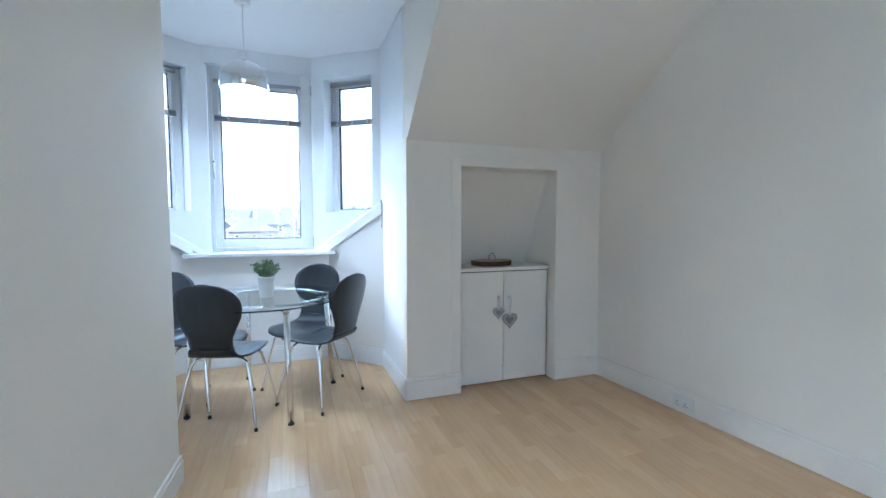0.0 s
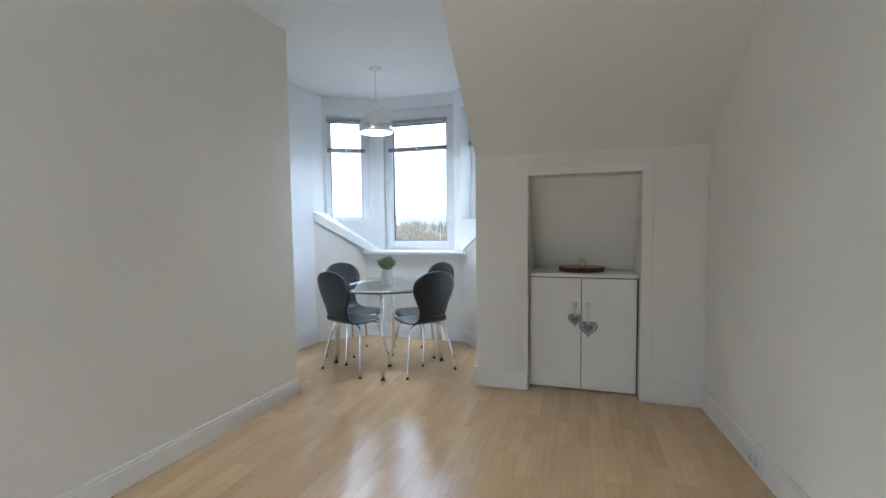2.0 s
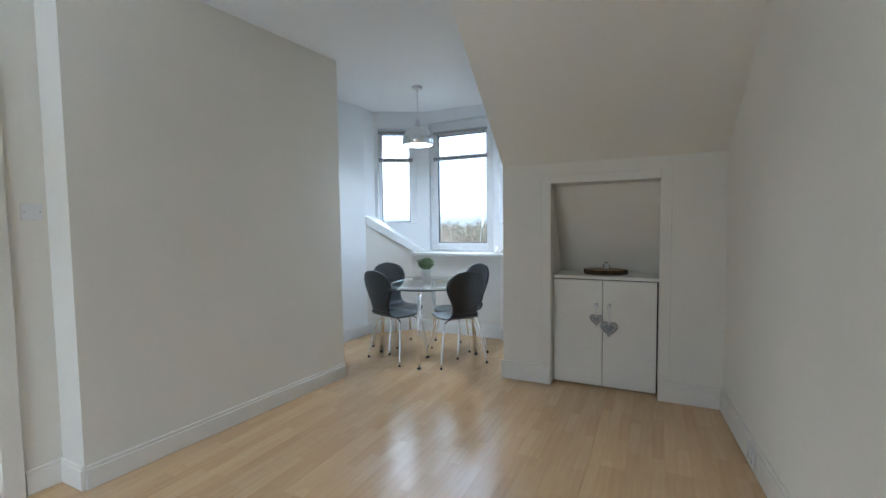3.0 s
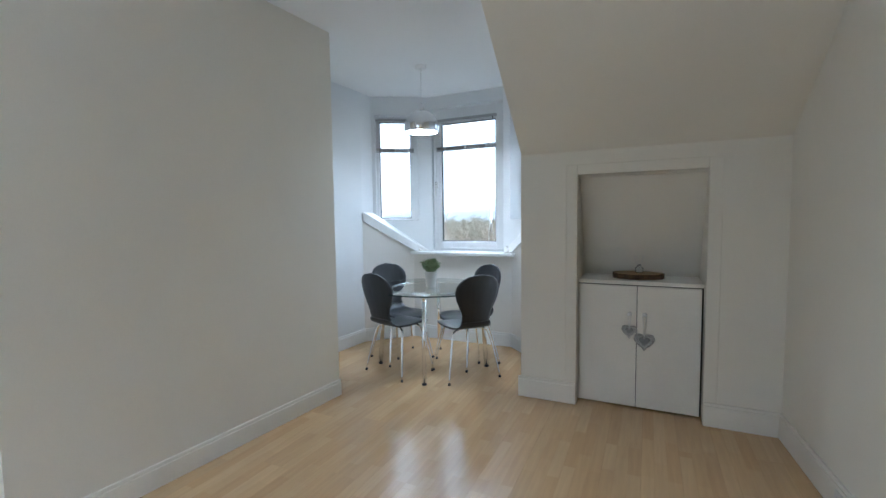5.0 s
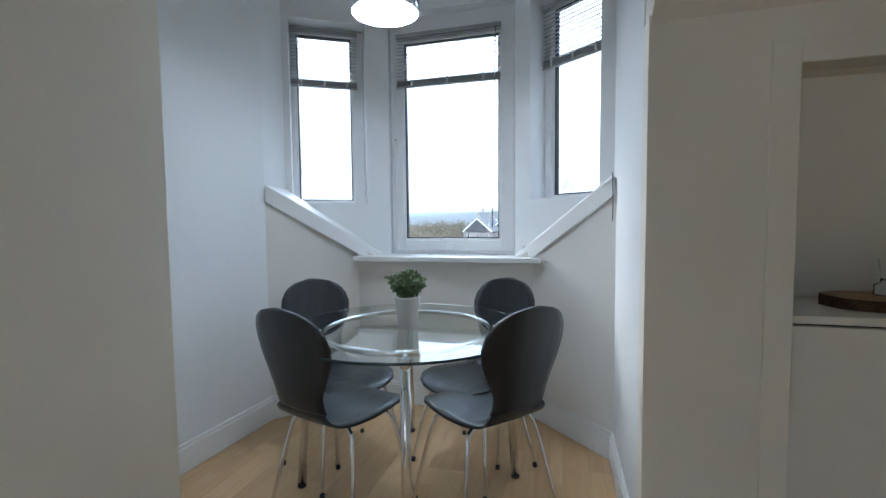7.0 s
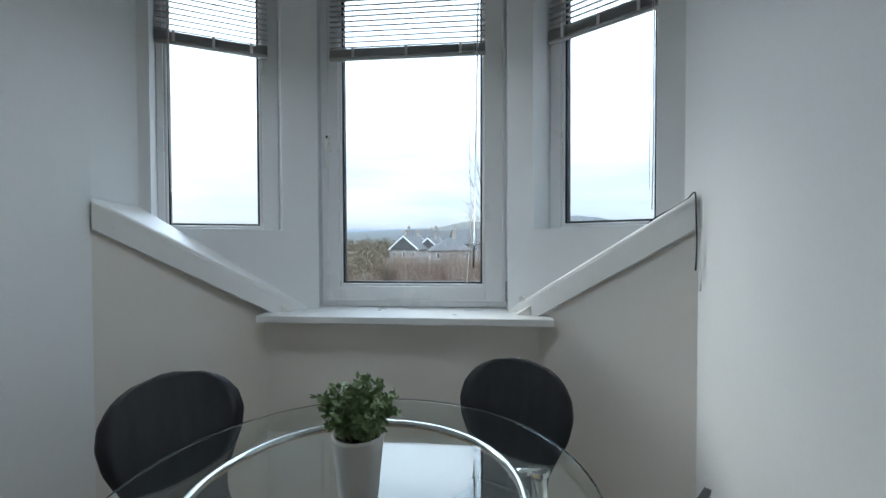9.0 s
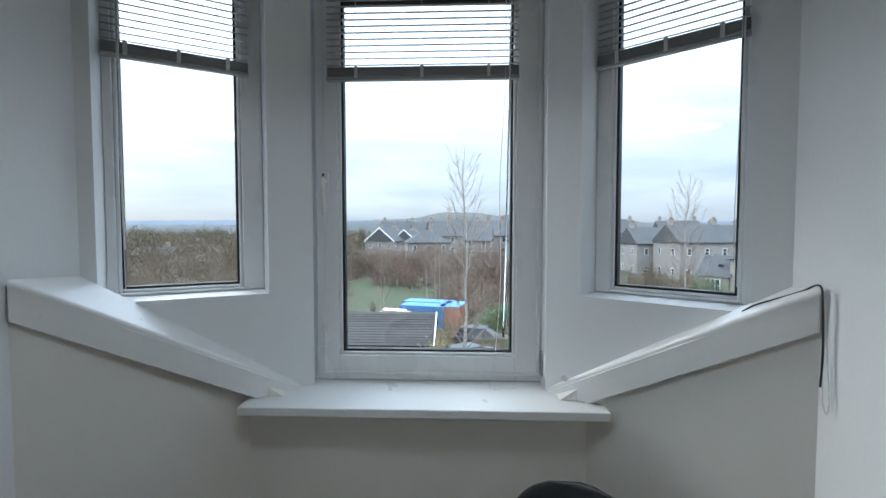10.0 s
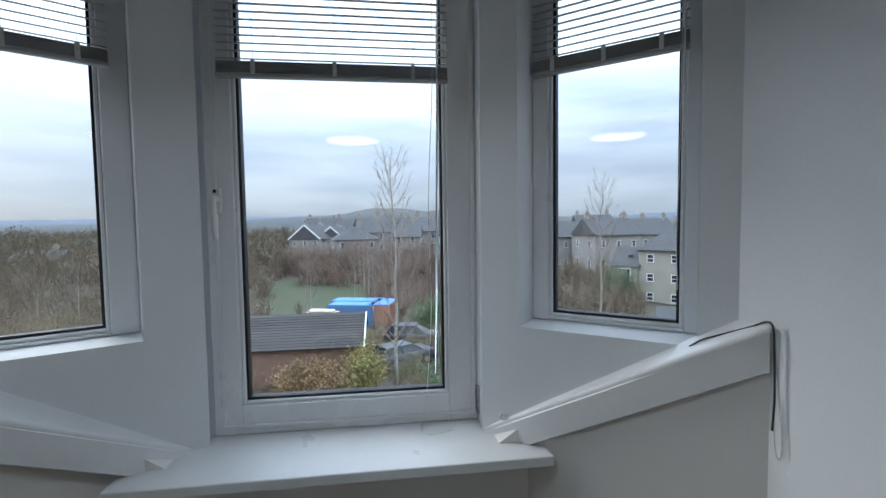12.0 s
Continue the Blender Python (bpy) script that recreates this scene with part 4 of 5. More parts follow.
hill("backdrop_hills_far", 2600, 700, -60, [(-1.6, 0.022), (-0.8, 0.024), (-0.25, 0.026), (0.0, 0.03), (0.3, 0.02), (0.5, 0.018), (0.62, 0.024), (0.78, 0.03), (0.9, 0.04), (1.6, 0.05)], HILLF, "distant hills with the blue of haze put into their colour")
hill("backdrop_hills_near", 900, 350, -20, [(-1.6, 0.008), (-0.8, 0.012), (-0.5, 0.014), (-0.24, 0.022), (-0.12, 0.028), (-0.05, 0.043), (0.02, 0.042), (0.08, 0.034), (0.13, 0.04), (0.19, 0.054), (0.24, 0.05), (0.4, 0.02), (0.6, 0.016), (1.6, 0.012)], HILLN, "wooded brown-green hills behind the town")


def strips(name, mat, label, category, rows, seed, leafy=0.0, parent=None, kind="stuff"):
    """Bare shrubs in one mesh. rows: x, y, z, height, radius, stems, stem width."""
    rg = np.random.default_rng(seed)
    V, F = [], []
    for x, y, z, h, r, n, w in rows:
        for _ in range(int(n)):
            a = rg.uniform(0, 2 * math.pi)
            lean = rg.uniform(0.05, 1.0)
            hh = h * rg.uniform(0.45, 1.0) * (1 - 0.35 * lean * lean)
            p0 = np.array((x + 0.25 * r * rg.normal(), y + 0.25 * r * rg.normal(), z))
            p2 = np.array((x + r * lean * math.cos(a), y + r * lean * math.sin(a), z + hh))
            p1 = (p0 + p2) / 2 + np.array((rg.normal() * 0.08 * r, rg.normal() * 0.08 * r, 0.12 * hh))
            segs = [(p0, p1, w, w * 0.7), (p1, p2, w * 0.7, w * 0.25)]
            for _k in range(5):
                t = rg.uniform(0.25, 0.95)
                q = p0 * (1 - t) ** 2 + 2 * p1 * t * (1 - t) + p2 * t * t
                e = q + np.array((rg.normal() * 0.28 * r, rg.normal() * 0.28 * r, abs(rg.normal()) * 0.22 * hh))
                segs.append((q, e, w * 0.45, w * 0.18))
            for q0, q1, wa, wb in segs:
                side = np.cross(q1 - q0, rg.normal(size=3))
                side /= np.linalg.norm(side) + 1e-9
                b = len(V)
                V.extend([tuple(q0 - side * wa), tuple(q0 + side * wa), tuple(q1 + side * wb), tuple(q1 - side * wb)])
                F.append((b, b + 1, b + 2, b + 3))
                if leafy and rg.random() < leafy:
                    for _l in range(5):
                        c = q0 + (q1 - q0) * rg.uniform(0.3, 1) + rg.normal(size=3) * 0.1 * r
                        s1, s2 = rg.normal(size=3), rg.normal(size=3)
                        s1 *= w * 4 / np.linalg.norm(s1)
                        s2 *= w * 4 / np.linalg.norm(s2)
                        b = len(V)
                        V.extend([tuple(c - s1), tuple(c + s2 * 0.6), tuple(c + s1), tuple(c - s2 * 0.6)])
                        F.append((b, b + 1, b + 2, b + 3))
    m2 = bpy.data.meshes.new(name)
    m2.from_pydata(V, [], F)
    m2.materials.append(mat)
    ob = new(name, m2)
    if parent is not None:
        ob.parent = parent
        return ob
    return tagged(ob, label, category, kind=kind)


def scatter(seed, n, u0, u1, d0, d1, h0, h1, stems, w, spread=0.55):
    rg = np.random.default_rng(seed)
    rows = []
    for _ in range(n):
        d = d0 + (d1 - d0) * rg.random() ** 0.8
        x, y = out(rg.uniform(u0, u1), d)
        h = rg.uniform(h0, h1)
        rows.append((x, y, ground_z(x, y), h, h * spread * rg.uniform(0.7, 1.2), stems, w * (0.6 + d / max(d1, 1) * 0.6)))
    return rows


strips("bramble_thicket", TWIGPALE, "tangled pale bare brambles and scrub", "scrub", scatter(1, 130, -0.95, -0.36, 21, 48, 2.0, 4.4, 38, 0.013, 0.85), 1)
strips("scrub", TWIG, "bare brown winter scrub", "scrub", scatter(2, 190, -1.0, -0.28, 34, 95, 3.5, 6.5, 34, 0.026), 2)
strips("woodland", OLIVE, "olive-brown leafless woodland in the distance", "woodland", scatter(3, 330, -1.3, -0.22, 85, 400, 7, 11, 28, 0.10, 0.6), 3, 0.06)
strips("wood_band", TWIGRED, "reddish bare trees before the houses", "woodland", scatter(4, 190, -0.26, 0.26, 76, 100, 3.5, 7.5, 36, 0.032), 4)
strips("garden_scrub", TWIG, "bare garden shrubs along the yard", "scrub", scatter(5, 40, -0.22, 0.26, 36, 60, 1.2, 3.0, 30, 0.018), 5)
strips("yard_scrub", TWIGPALE, "pale bare saplings round the parked cars", "scrub", scatter(9, 130, -0.07, 0.26, 20, 37, 0.8, 2.3, 26, 0.008, 0.65), 9)
strips("undergrowth", TWIG, "low brown bramble undergrowth below the window", "scrub", scatter(12, 150, -0.3, 0.3, 16, 34, 0.4, 1.2, 30, 0.010, 1.1), 12, 0.15)
strips("green_undergrowth", HEDGE, "low green brambles and weeds below the window", "scrub", scatter(14, 60, -0.3, 0.3, 17, 34, 0.3, 1.1, 26, 0.012, 1.2), 14, 0.7)
strips("slope_scrub", TWIGRED, "bare shrubs on the slope behind the yard", "scrub", scatter(15, 120, -0.06, 0.27, 54, 78, 1.5, 4.0, 30, 0.022, 0.7), 15)
strips("west_trees", TWIG, "bare brown trees beyond the scrub", "woodland", scatter(16, 150, -1.05, -0.26, 80, 160, 5, 8.5, 34, 0.05, 0.6), 16)
strips("east_scrub", TWIG, "bare shrubs between the houses", "scrub", scatter(6, 90, 0.36, 0.60, 42, 84, 2.0, 4.6, 34, 0.03), 6)
strips("town_trees", OLIVE, "bare trees among the far houses", "woodland", scatter(7, 260, -0.3, 1.3, 130, 380, 7, 11, 22, 0.10), 7, 0.06)


def shrub(name, u, d, h, r, mat, label, seed, leafy=1.0, stems=60, w=0.02):
    x, y = out(u, d)
    ob = thing(name, Matrix.Identity(4), label, "shrub")
    strips("branches", mat, "", "", [(x, y, ground_z(x, y), h, r, stems, w)], seed, 0.0, ob)
    strips("foliage", mat, "", "", [(x, y, ground_z(x, y), h, r, stems, w)], seed + 50, leafy, ob)
    return ob


shrub("yellow_bush", -0.062, 23.8, 3.0, 1.5, YELLOW, "yellow-green winter bush beside the brick shed", 21)
shrub("rust_bush", -0.165, 22.5, 2.6, 1.7, RUST, "rust-brown leafy bush in front of the shed", 22)
shrub("rust_bush", -0.22, 23.0, 2.4, 1.4, RUST, "rust-brown leafy bush in front of the shed", 23)
shrub("ochre_bush", -0.52, 55, 5.5, 3.4, RUST, "ochre leafy bush among bare scrub", 24, w=0.04)
for k, (u, d, h) in enumerate(((0.085, 44, 3.6), (0.125, 46, 4.2), (0.165, 44, 4.4), (0.20, 45, 3.8), (0.13, 30, 1.6), (0.55, 62, 5.5), (0.19, 29, 1.8))):
    shrub("evergreen_bush", u, d, h * 0.95, h * 0.65, HEDGE, "dense dark green evergreen bush", 30 + k, 1.0, 150, 0.02)


def birch(u, d, h, seed, label, spread=0.13, limbs=60):
    x, y = out(u, d)
    ob = thing("birch_tree", Matrix.Translation((x, y, ground_z(x, y))), label, "tree", "bare birch trees")
    rg = random.Random(seed)
    trunk = [Vector((0.05 * rg.gauss(0, 1) * i * 0.25, 0.05 * rg.gauss(0, 1) * i * 0.25, h * i / 9)) for i in range(10)]
    bm = bmesh.new()
    add_tube(bm, smooth_line(trunk, 3), [max(0.0088 * h * (1 - i / 28) ** 0.9, 0.012) for i in range(28)], 8)
    part("trunk", bm, BIRCH, ob, "pale peeling bark")
    bb, bt = bmesh.new(), bmesh.new()
    for k in range(limbs):
        f = 0.16 + 0.8 * (k + rg.random()) / limbs
        p = trunk[int(f * 9)].lerp(trunk[min(int(f * 9) + 1, 9)], f * 9 - int(f * 9))
        a = k * 2.4 + rg.uniform(-0.5, 0.5)
        ln = h * spread * (1.25 - f) * rg.uniform(0.8, 1.3) + 0.5
        e = p + Vector((math.cos(a) * ln * 0.75, math.sin(a) * ln * 0.75, ln * rg.uniform(1.0, 1.6)))
        m = p.lerp(e, 0.5) + Vector((math.cos(a) * ln * 0.12, math.sin(a) * ln * 0.12, -ln * 0.08))
        line = smooth_line([p, m, e], 4)
        add_tube(bb, line, [0.0018 * h * (1.1 - f) * (1 - i / 10) + 0.005 for i in range(len(line))], 5)
        for q in range(14):
            s = line[rg.randint(2, len(line) - 1)]
            dd = Vector((math.cos(a + rg.gauss(0, 0.9)), math.sin(a + rg.gauss(0, 0.9)), rg.gauss(0.9, 0.6))).normalized() * rg.uniform(0.35, 1.0) * (0.35 + ln * 0.3)
            add_tube(bt, [s, s + dd * 0.5 + Vector((0, 0, 0.04)), s + dd], [0.007, 0.0055, 0.0035], 3, False)
    part("branches", bb, BIRCHTWIG, ob)
    part("twigs", bt, BIRCHTWIG, ob, "fine brown twigs")
    return ob


birch(0.008, 24.6, 13.0, 3, "tall bare silver birch with a pale trunk")
birch(0.505, 33, 13.2, 4, "slender bare silver birch beside the rendered house")
for k, (u, d, h) in enumerate(((-0.185, 60, 7.5), (-0.19, 60.6, 7.0), (-0.065, 66, 10), (-0.085, 66.4, 9.0), (-0.055, 67, 9.2), (0.155, 60, 9.0), (0.175, 58, 8.0))):
    birch(u, d, h, 40 + k, "bare pale-stemmed birch on the lawn", 0.14, 16)
for k, (u, d, h) in enumerate(((-0.66, 48, 8.4), (-0.58, 52, 9.0), (-0.74, 40, 6.5), (-0.5, 66, 10.5), (-0.47, 72, 11.5))):
    birch(u, d, h, 60 + k, "bare grey tree in the scrub", 0.2, 22)


def add_roof(bm, w, d, z, rise, hip, over=0.3):
    a, b = w / 2 + over, d / 2 + over
    r = max(a - (b if hip else 0), 0.05)
    lo = [bm.verts.new(p) for p in ((-a, -b, z), (a, -b, z), (a, b, z), (-a, b, z))]
    up = [bm.verts.new((-r, 0, z + rise)), bm.verts.new((r, 0, z + rise))]
    bm.faces.new((lo[0], lo[1], up[1], up[0]))
    bm.faces.new((lo[2], lo[3], up[0], up[1]))
    bm.faces.new((lo[1], lo[2], up[1]))
    bm.faces.new((lo[3], lo[0], up[0]))
    bm.faces.new(lo[::-1])


def house(u, d, w, dep, eave, rise, turn, storeys, cols, wallmat, label, hip=True, chimneys=1, base=None, barge=False, win=(0.95, 1.4)):
    x, y = out(u, d)
    z = ground_z(x, y) if base is None else base
    if wallmat is STONE:
        eave, rise = eave * 0.88, rise * 0.95
    ob = thing("house", pose(x, y, z, 0, 0, turn), label, "house", "stone houses of the town")
    part("wall", boxes([(-w / 2, -dep / 2, -0.4, w / 2, dep / 2, eave)]), wallmat, ob)
    bm = bmesh.new()
    add_roof(bm, w, dep, eave + 0.01, rise, hip)
    roof = part("roof", bm, SLATE, ob, "grey slate roof")
    part("gutter", boxes([(-w / 2 - 0.36, -dep / 2 - 0.38, eave - 0.08, w / 2 + 0.36, -dep / 2 - 0.28, eave + 0.02)]), GASKET, ob)
    if not hip:
        bm = boxes([(-w / 2, -dep / 2, eave, -w / 2 + 0.25, dep / 2, eave + 0.02), (w / 2 - 0.25, -dep / 2, eave, w / 2, dep / 2, eave + 0.02)])
        part("wall_head", bm, wallmat, ob)
    for k in range(chimneys):
        cx = (-0.42 + 0.84 * k / max(chimneys - 1, 1)) * w if chimneys > 1 else 0.25 * w
        if hip:
            cx *= 0.4
        ch = part("chimney", boxes([(cx - 0.45, -0.35, eave + rise * 0.55, cx + 0.45, 0.35, eave + rise + 0.9), (cx - 0.52, -0.42, eave + rise + 0.9, cx + 0.52, 0.42, eave + rise + 1.02)]), wallmat, ob)
        for q in (-0.25, 0.0, 0.25):
            bm = bmesh.new()
            lathe(bm, [(0.1, eave + rise + 1.02), (0.11, eave + rise + 1.1), (0.085, eave + rise + 1.5)], 8, Matrix.Translation((cx + q, 0, 0)))
            part("chimney_pot", bm, POTS, ch)
    sh = eave / storeys
    for side, (length, off, rz) in enumerate(((w, dep / 2, 0), (dep, w / 2, 90), (dep, w / 2, -90))):
        n = cols if side == 0 else max(1, round(cols * dep / w))
        for s in range(storeys):
            for c in range(n):
                cx = (c + 0.5) / n * length - length / 2
                m = pose(0, 0, 0, 0, 0, rz) @ Matrix.Translation((cx, -off, sh * s + sh * 0.36))
                ww, wh = win
                bm = boxes([(-ww / 2, -0.03, 0, -ww / 2 + 0.1, 0.05, wh), (ww / 2 - 0.1, -0.03, 0, ww / 2, 0.05, wh), (-ww / 2 + 0.1, -0.03, 0, ww / 2 - 0.1, 0.05, 0.1), (-ww / 2 + 0.1, -0.03, wh - 0.1, ww / 2 - 0.1, 0.05, wh), (-ww / 2 + 0.1, -0.035, wh * 0.5 - 0.04, ww / 2 - 0.1, 0.05, wh * 0.5 + 0.04)], m)
                wi = part("window", bm, WHITEPAINT, ob, "white sash window")
                part("pane", boxes([(-ww / 2 + 0.1, -0.012, 0.1, ww / 2 - 0.1, 0.02, wh - 0.1)], m), DARKPANE, wi)
                part("sill", boxes([(-ww / 2 - 0.08, -0.09, -0.12, ww / 2 + 0.08, 0.05, -0.001)], m), wallmat, wi)
    if barge:
        bm = bmesh.new()
        for s in (-1, 1):
            for t in (-1, 1):
                m = Matrix.Translation((s * (w / 2 + 0.3), 0, eave + rise)) @ Matrix.Rotation(math.atan2(rise, dep / 2 + 0.3) * -t, 4, "X")
                add_box(bm, -0.06, 0, -0.28, 0.06, t * math.hypot(rise, dep / 2 + 0.3), 0.02, m)
        part("bargeboard", bm, WHITEPAINT, ob, "white bargeboards")
    return ob


T3 = "grey stone villa with a slate roof and sash windows"
house(-0.175, 122, 9, 9, 6.8, 4.0, 70, 2, 3, STONE, "grey stone house with white bargeboards", False, 2, barge=True)
house(-0.125, 126, 8, 8, 6.4, 3.8, 75, 2, 2, STONE, "grey stone house with white bargeboards", False, 1, barge=True)
house(-0.085, 105, 10, 9, 7.0, 3.2, 12, 2, 3, STONE, T3, True, 1)
house(-0.015, 112, 12, 10, 8.6, 4.2, 5, 3, 4, STONE, T3, True, 2)
house(0.035, 100, 6, 8, 7.6, 3.2, -8, 3, 2, STONE, T3, False, 1)
house(0.075, 108, 11, 10, 8.8, 3.8, 0, 3, 4, STONE, T3, True, 2)
house(0.155, 84, 8.5, 10, 8.6, 3.2, -14, 3, 3, STONE, T3, True, 2)
house(0.26, 92, 10, 9, 8.4, 3.4, 10, 3, 3, STONE, T3, True, 1)
house(0.515, 90, 11, 9, 9.0, 3.8, 8, 2, 3, STONE, T3, False, 2, base=-8.6)
house(0.61, 96, 12, 9, 9.0, 3.8, -4, 2, 4, STONE, T3, False, 3, base=-8.8)
house(0.43, 100, 12, 9, 8.6, 3.8, 5, 2, 3, STONE, T3, False, 2, base=-8.8)
for u, d, w, turn in ((-0.15, 148, 11, 10), (-0.10, 165, 12, -12), (-0.045, 150, 11, 20), (0.02, 160, 13, 4), (0.06, 145, 10, -15), (0.12, 140, 12, 8), (0.19, 128, 12, -6), (0.24, 118, 9, 14), (0.34, 135, 12, 6), (0.48, 140, 12, -8)):
    house(u, d, w, 9, 8.2, 4.0, turn, 2, 3, STONE, T3, False, 2, base=-6.2)
for k, (u, d) in enumerate(((-0.72, 112), (-0.60, 240))):
    house(u, d, 10, 8, 2.4, 2.2, 20 * k, 1, 3, RENDERM, "low pale bungalow among the trees", False, 1)

# rendered house east of the yard
EAST_D, EAST_TURN, EAST_Z = 60, -50, -11.1
ex, ey = out(0.668, EAST_D)
east = pose(ex, ey, EAST_Z, 0, 0, EAST_TURN)


def east_place(a, b):
    """Bearing and distance of a place a along and b behind the front of the rendered house."""
    p = east @ Vector((a, b, 0))
    d = p.y - EYE0[1]
    return (p.x - EYE0[0]) / d - 0.0095, d


house(*east_place(0, 2.6), 6.8, 6.2, 8.7, 3.0, EAST_TURN, 3, 2, RENDERM, "beige rendered three-storey house with a slate hip roof", True, 0, base=EAST_Z, win=(1.0, 1.25))
house(*east_place(0.9, 10.0), 9.5, 8.2, 9.6, 3.6, EAST_TURN, 3, 2, RENDERM, "beige rendered house wing with a slate roof", True, 1, base=EAST_Z, win=(0.95, 1.25))
house(0.845, 64, 9, 7, 4.6, 3.2, -30, 1, 2, RENDERM, "low beige rendered house with a plain slate roof", False, 0, base=-10.6, win=(1.1, 1.1))
house(0.755, 41, 6.5, 5, 1.5, 2.0, -35, 1, 1, STONE, "low stone outbuilding with a mossy slate roof", False, 0, base=-10.4, win=(0.5, 0.6))
annex = thing("house_annex", east @ Matrix.Translation((-5.4, 2.2, 1.1)), "low beige annex with a bay window and balcony", "house")
part("wall", boxes([(-2.1, -3, -1.6, 1.9, 3, 5.0)]), RENDERM, annex)
bm = bmesh.new()
add_roof(bm, 4.0, 6, 5.01, 3.0, False)
part("roof", bm, SLATE, annex, "grey slate roof")
aw = part("window", boxes([(-0.95, -3.2, 2.7, -0.85, -2.98, 4.7), (0.85, -3.2, 2.7, 0.95, -2.98, 4.7), (-0.85, -3.2, 2.7, 0.85, -2.98, 2.8), (-0.85, -3.2, 4.6, 0.85, -2.98, 4.7), (-0.33, -3.2, 2.8, -0.25, -2.98, 4.6), (0.25, -3.2, 2.8, 0.33, -2.98, 4.6), (-0.85, -3.2, 3.75, 0.85, -2.98, 3.83)]), WHITEPAINT, annex, "white glazed balcony doors")
part("pane", boxes([(-0.86, -3.12, 2.75, 0.86, -3.05, 4.65)]), DARKPANE, aw)
bal = part("balcony", boxes([(-1.7, -4.2, 2.35, 1.7, -2.99, 2.5)]), STONE, annex)
for k in range(18):
    part("baluster", tube([(-1.68 + k * 0.198, -4.17, 2.5), (-1.68 + k * 0.198, -4.17, 3.4)], 0.02, 5), GASKET, bal)
part("handrail", boxes([(-1.72, -4.2, 3.4, 1.72, -4.14, 3.46)]), GASKET, bal)
part("skylight", boxes([(0.2, -1.9, 6.35, 0.9, -1.2, 6.75)], Matrix.Identity(4)), DARKPANE, annex)

# brick shed with tiled roof
sx0, sy0 = out(-0.40, 25.5)
sx1, _ = out(-0.066, 25.5)
shed = thing("brick_shed", Matrix.Identity(4), "low brown brick shed with a dark tiled roof", "shed")
gz = ground_z(0, 25)
eave_z, ridge_z = -5.25, -3.85
part("wall", boxes([(sx0, sy0, gz - 0.3, sx1 - 0.2, sy0 + 5.4, eave_z)]), BRICKM, shed)
n_rows = 13
slope = math.atan2(ridge_z - eave_z, 3.1)
ln = math.hypot(ridge_z - eave_z, 3.1)
base_roof = bmesh.new()
for t in (0, 1):
    mr_ = Matrix.Translation((0, sy0 - 0.3 if t == 0 else sy0 + 5.9, eave_z)) @ Matrix.Rotation(slope if t == 0 else math.pi - slope, 4, "X")
    add_box(base_roof, sx0 - 0.2, 0, -0.06 if t == 0 else 0.0, sx1, ln, 0.0 if t == 0 else 0.06, mr_)
roof_p = part("roof", base_roof, TILEM, shed, "dark grey concrete tile roof")
for k in range(n_rows):
    mr_ = Matrix.Translation((0, sy0 - 0.3, eave_z)) @ Matrix.Rotation(slope, 4, "X") @ Matrix.Translation((0, ln * k / n_rows, 0.01)) @ Matrix.Rotation(radians(-4), 4, "X")
    bm = bmesh.new()
    add_box(bm, sx0 - 0.2, 0, 0.0, sx1, ln / n_rows + 0.05, 0.035, mr_)
    part("tile_course", bm, TILEM, roof_p)
bm = bmesh.new()
add_box(bm, sx1 + 0.002, 0, -0.16, sx1 + 0.07, ln + 0.05, 0.07, Matrix.Translation((0, sy0 - 0.32, eave_z)) @ Matrix.Rotation(slope, 4, "X"))
part("bargeboard", bm, WHITEPAINT, shed, "white bargeboard")
bm = bmesh.new()
vv = [bm.verts.new((sx1 - 0.2, sy0, eave_z)), bm.verts.new((sx1 - 0.2, sy0 + 5.4, eave_z)), bm.verts.new((sx1 - 0.2, sy0 + 2.8, ridge_z - 0.12)), bm.verts.new((sx1 - 0.4, sy0, eave_z)), bm.verts.new((sx1 - 0.4, sy0 + 5.4, eave_z)), bm.verts.new((sx1 - 0.4, sy0 + 2.8, ridge_z - 0.12))]
bm.faces.new(vv[:3]), bm.faces.new(vv[3:]), bm.faces.new((vv[0], vv[3], vv[5], vv[2])), bm.faces.new((vv[1], vv[4], vv[5], vv[2])), bm.faces.new((vv[0], vv[1], vv[4], vv[3]))
part("gable", bm, BRICKM, shed)


# shipping containers
def container(u, d, turn, mat, top, label, length=6.0):
    x, y = out(u, d)
    ob = thing("shipping_container", pose(x, y, ground_z(x, y), 0, 0, turn), label, "container", "containers in the yard")
    part("body", boxes([(-length / 2, -1.2, 0.1, length / 2, 1.2, 2.5)]), mat, ob)
    bm = bmesh.new()
    k = -length / 2 + 0.15
    while k < length / 2 - 0.15:
        add_box(bm, k, -1.235, 0.25, k + 0.14, -1.2, 2.4)
        k += 0.28
    part("corrugation", bm, mat, ob)
    for sx in (-1, 1):
        for sy in (-1, 1):
            part("corner_post", boxes([(sx * length / 2 - 0.07, sy * 1.22 - 0.06, 0, sx * length / 2 + 0.07, sy * 1.22 + 0.06, 2.56)]), mat, ob)
    for a in (-0.6, 0.6):
        part("end_door", boxes([(length / 2, a - 0.57, 0.2, length / 2 + 0.05, a + 0.57, 2.42)], bevel=0.01), mat, ob)
        for b in (-0.25, 0.25):
            part("lock_rod", tube([(length / 2 + 0.07, a + b, 0.2), (length / 2 + 0.07, a + b, 2.42)], 0.02, 6), STEEL, ob)
    part("roof", boxes([(-length / 2, -1.2, 2.505, length / 2, 1.2, 2.58)]), top, ob)
    return ob


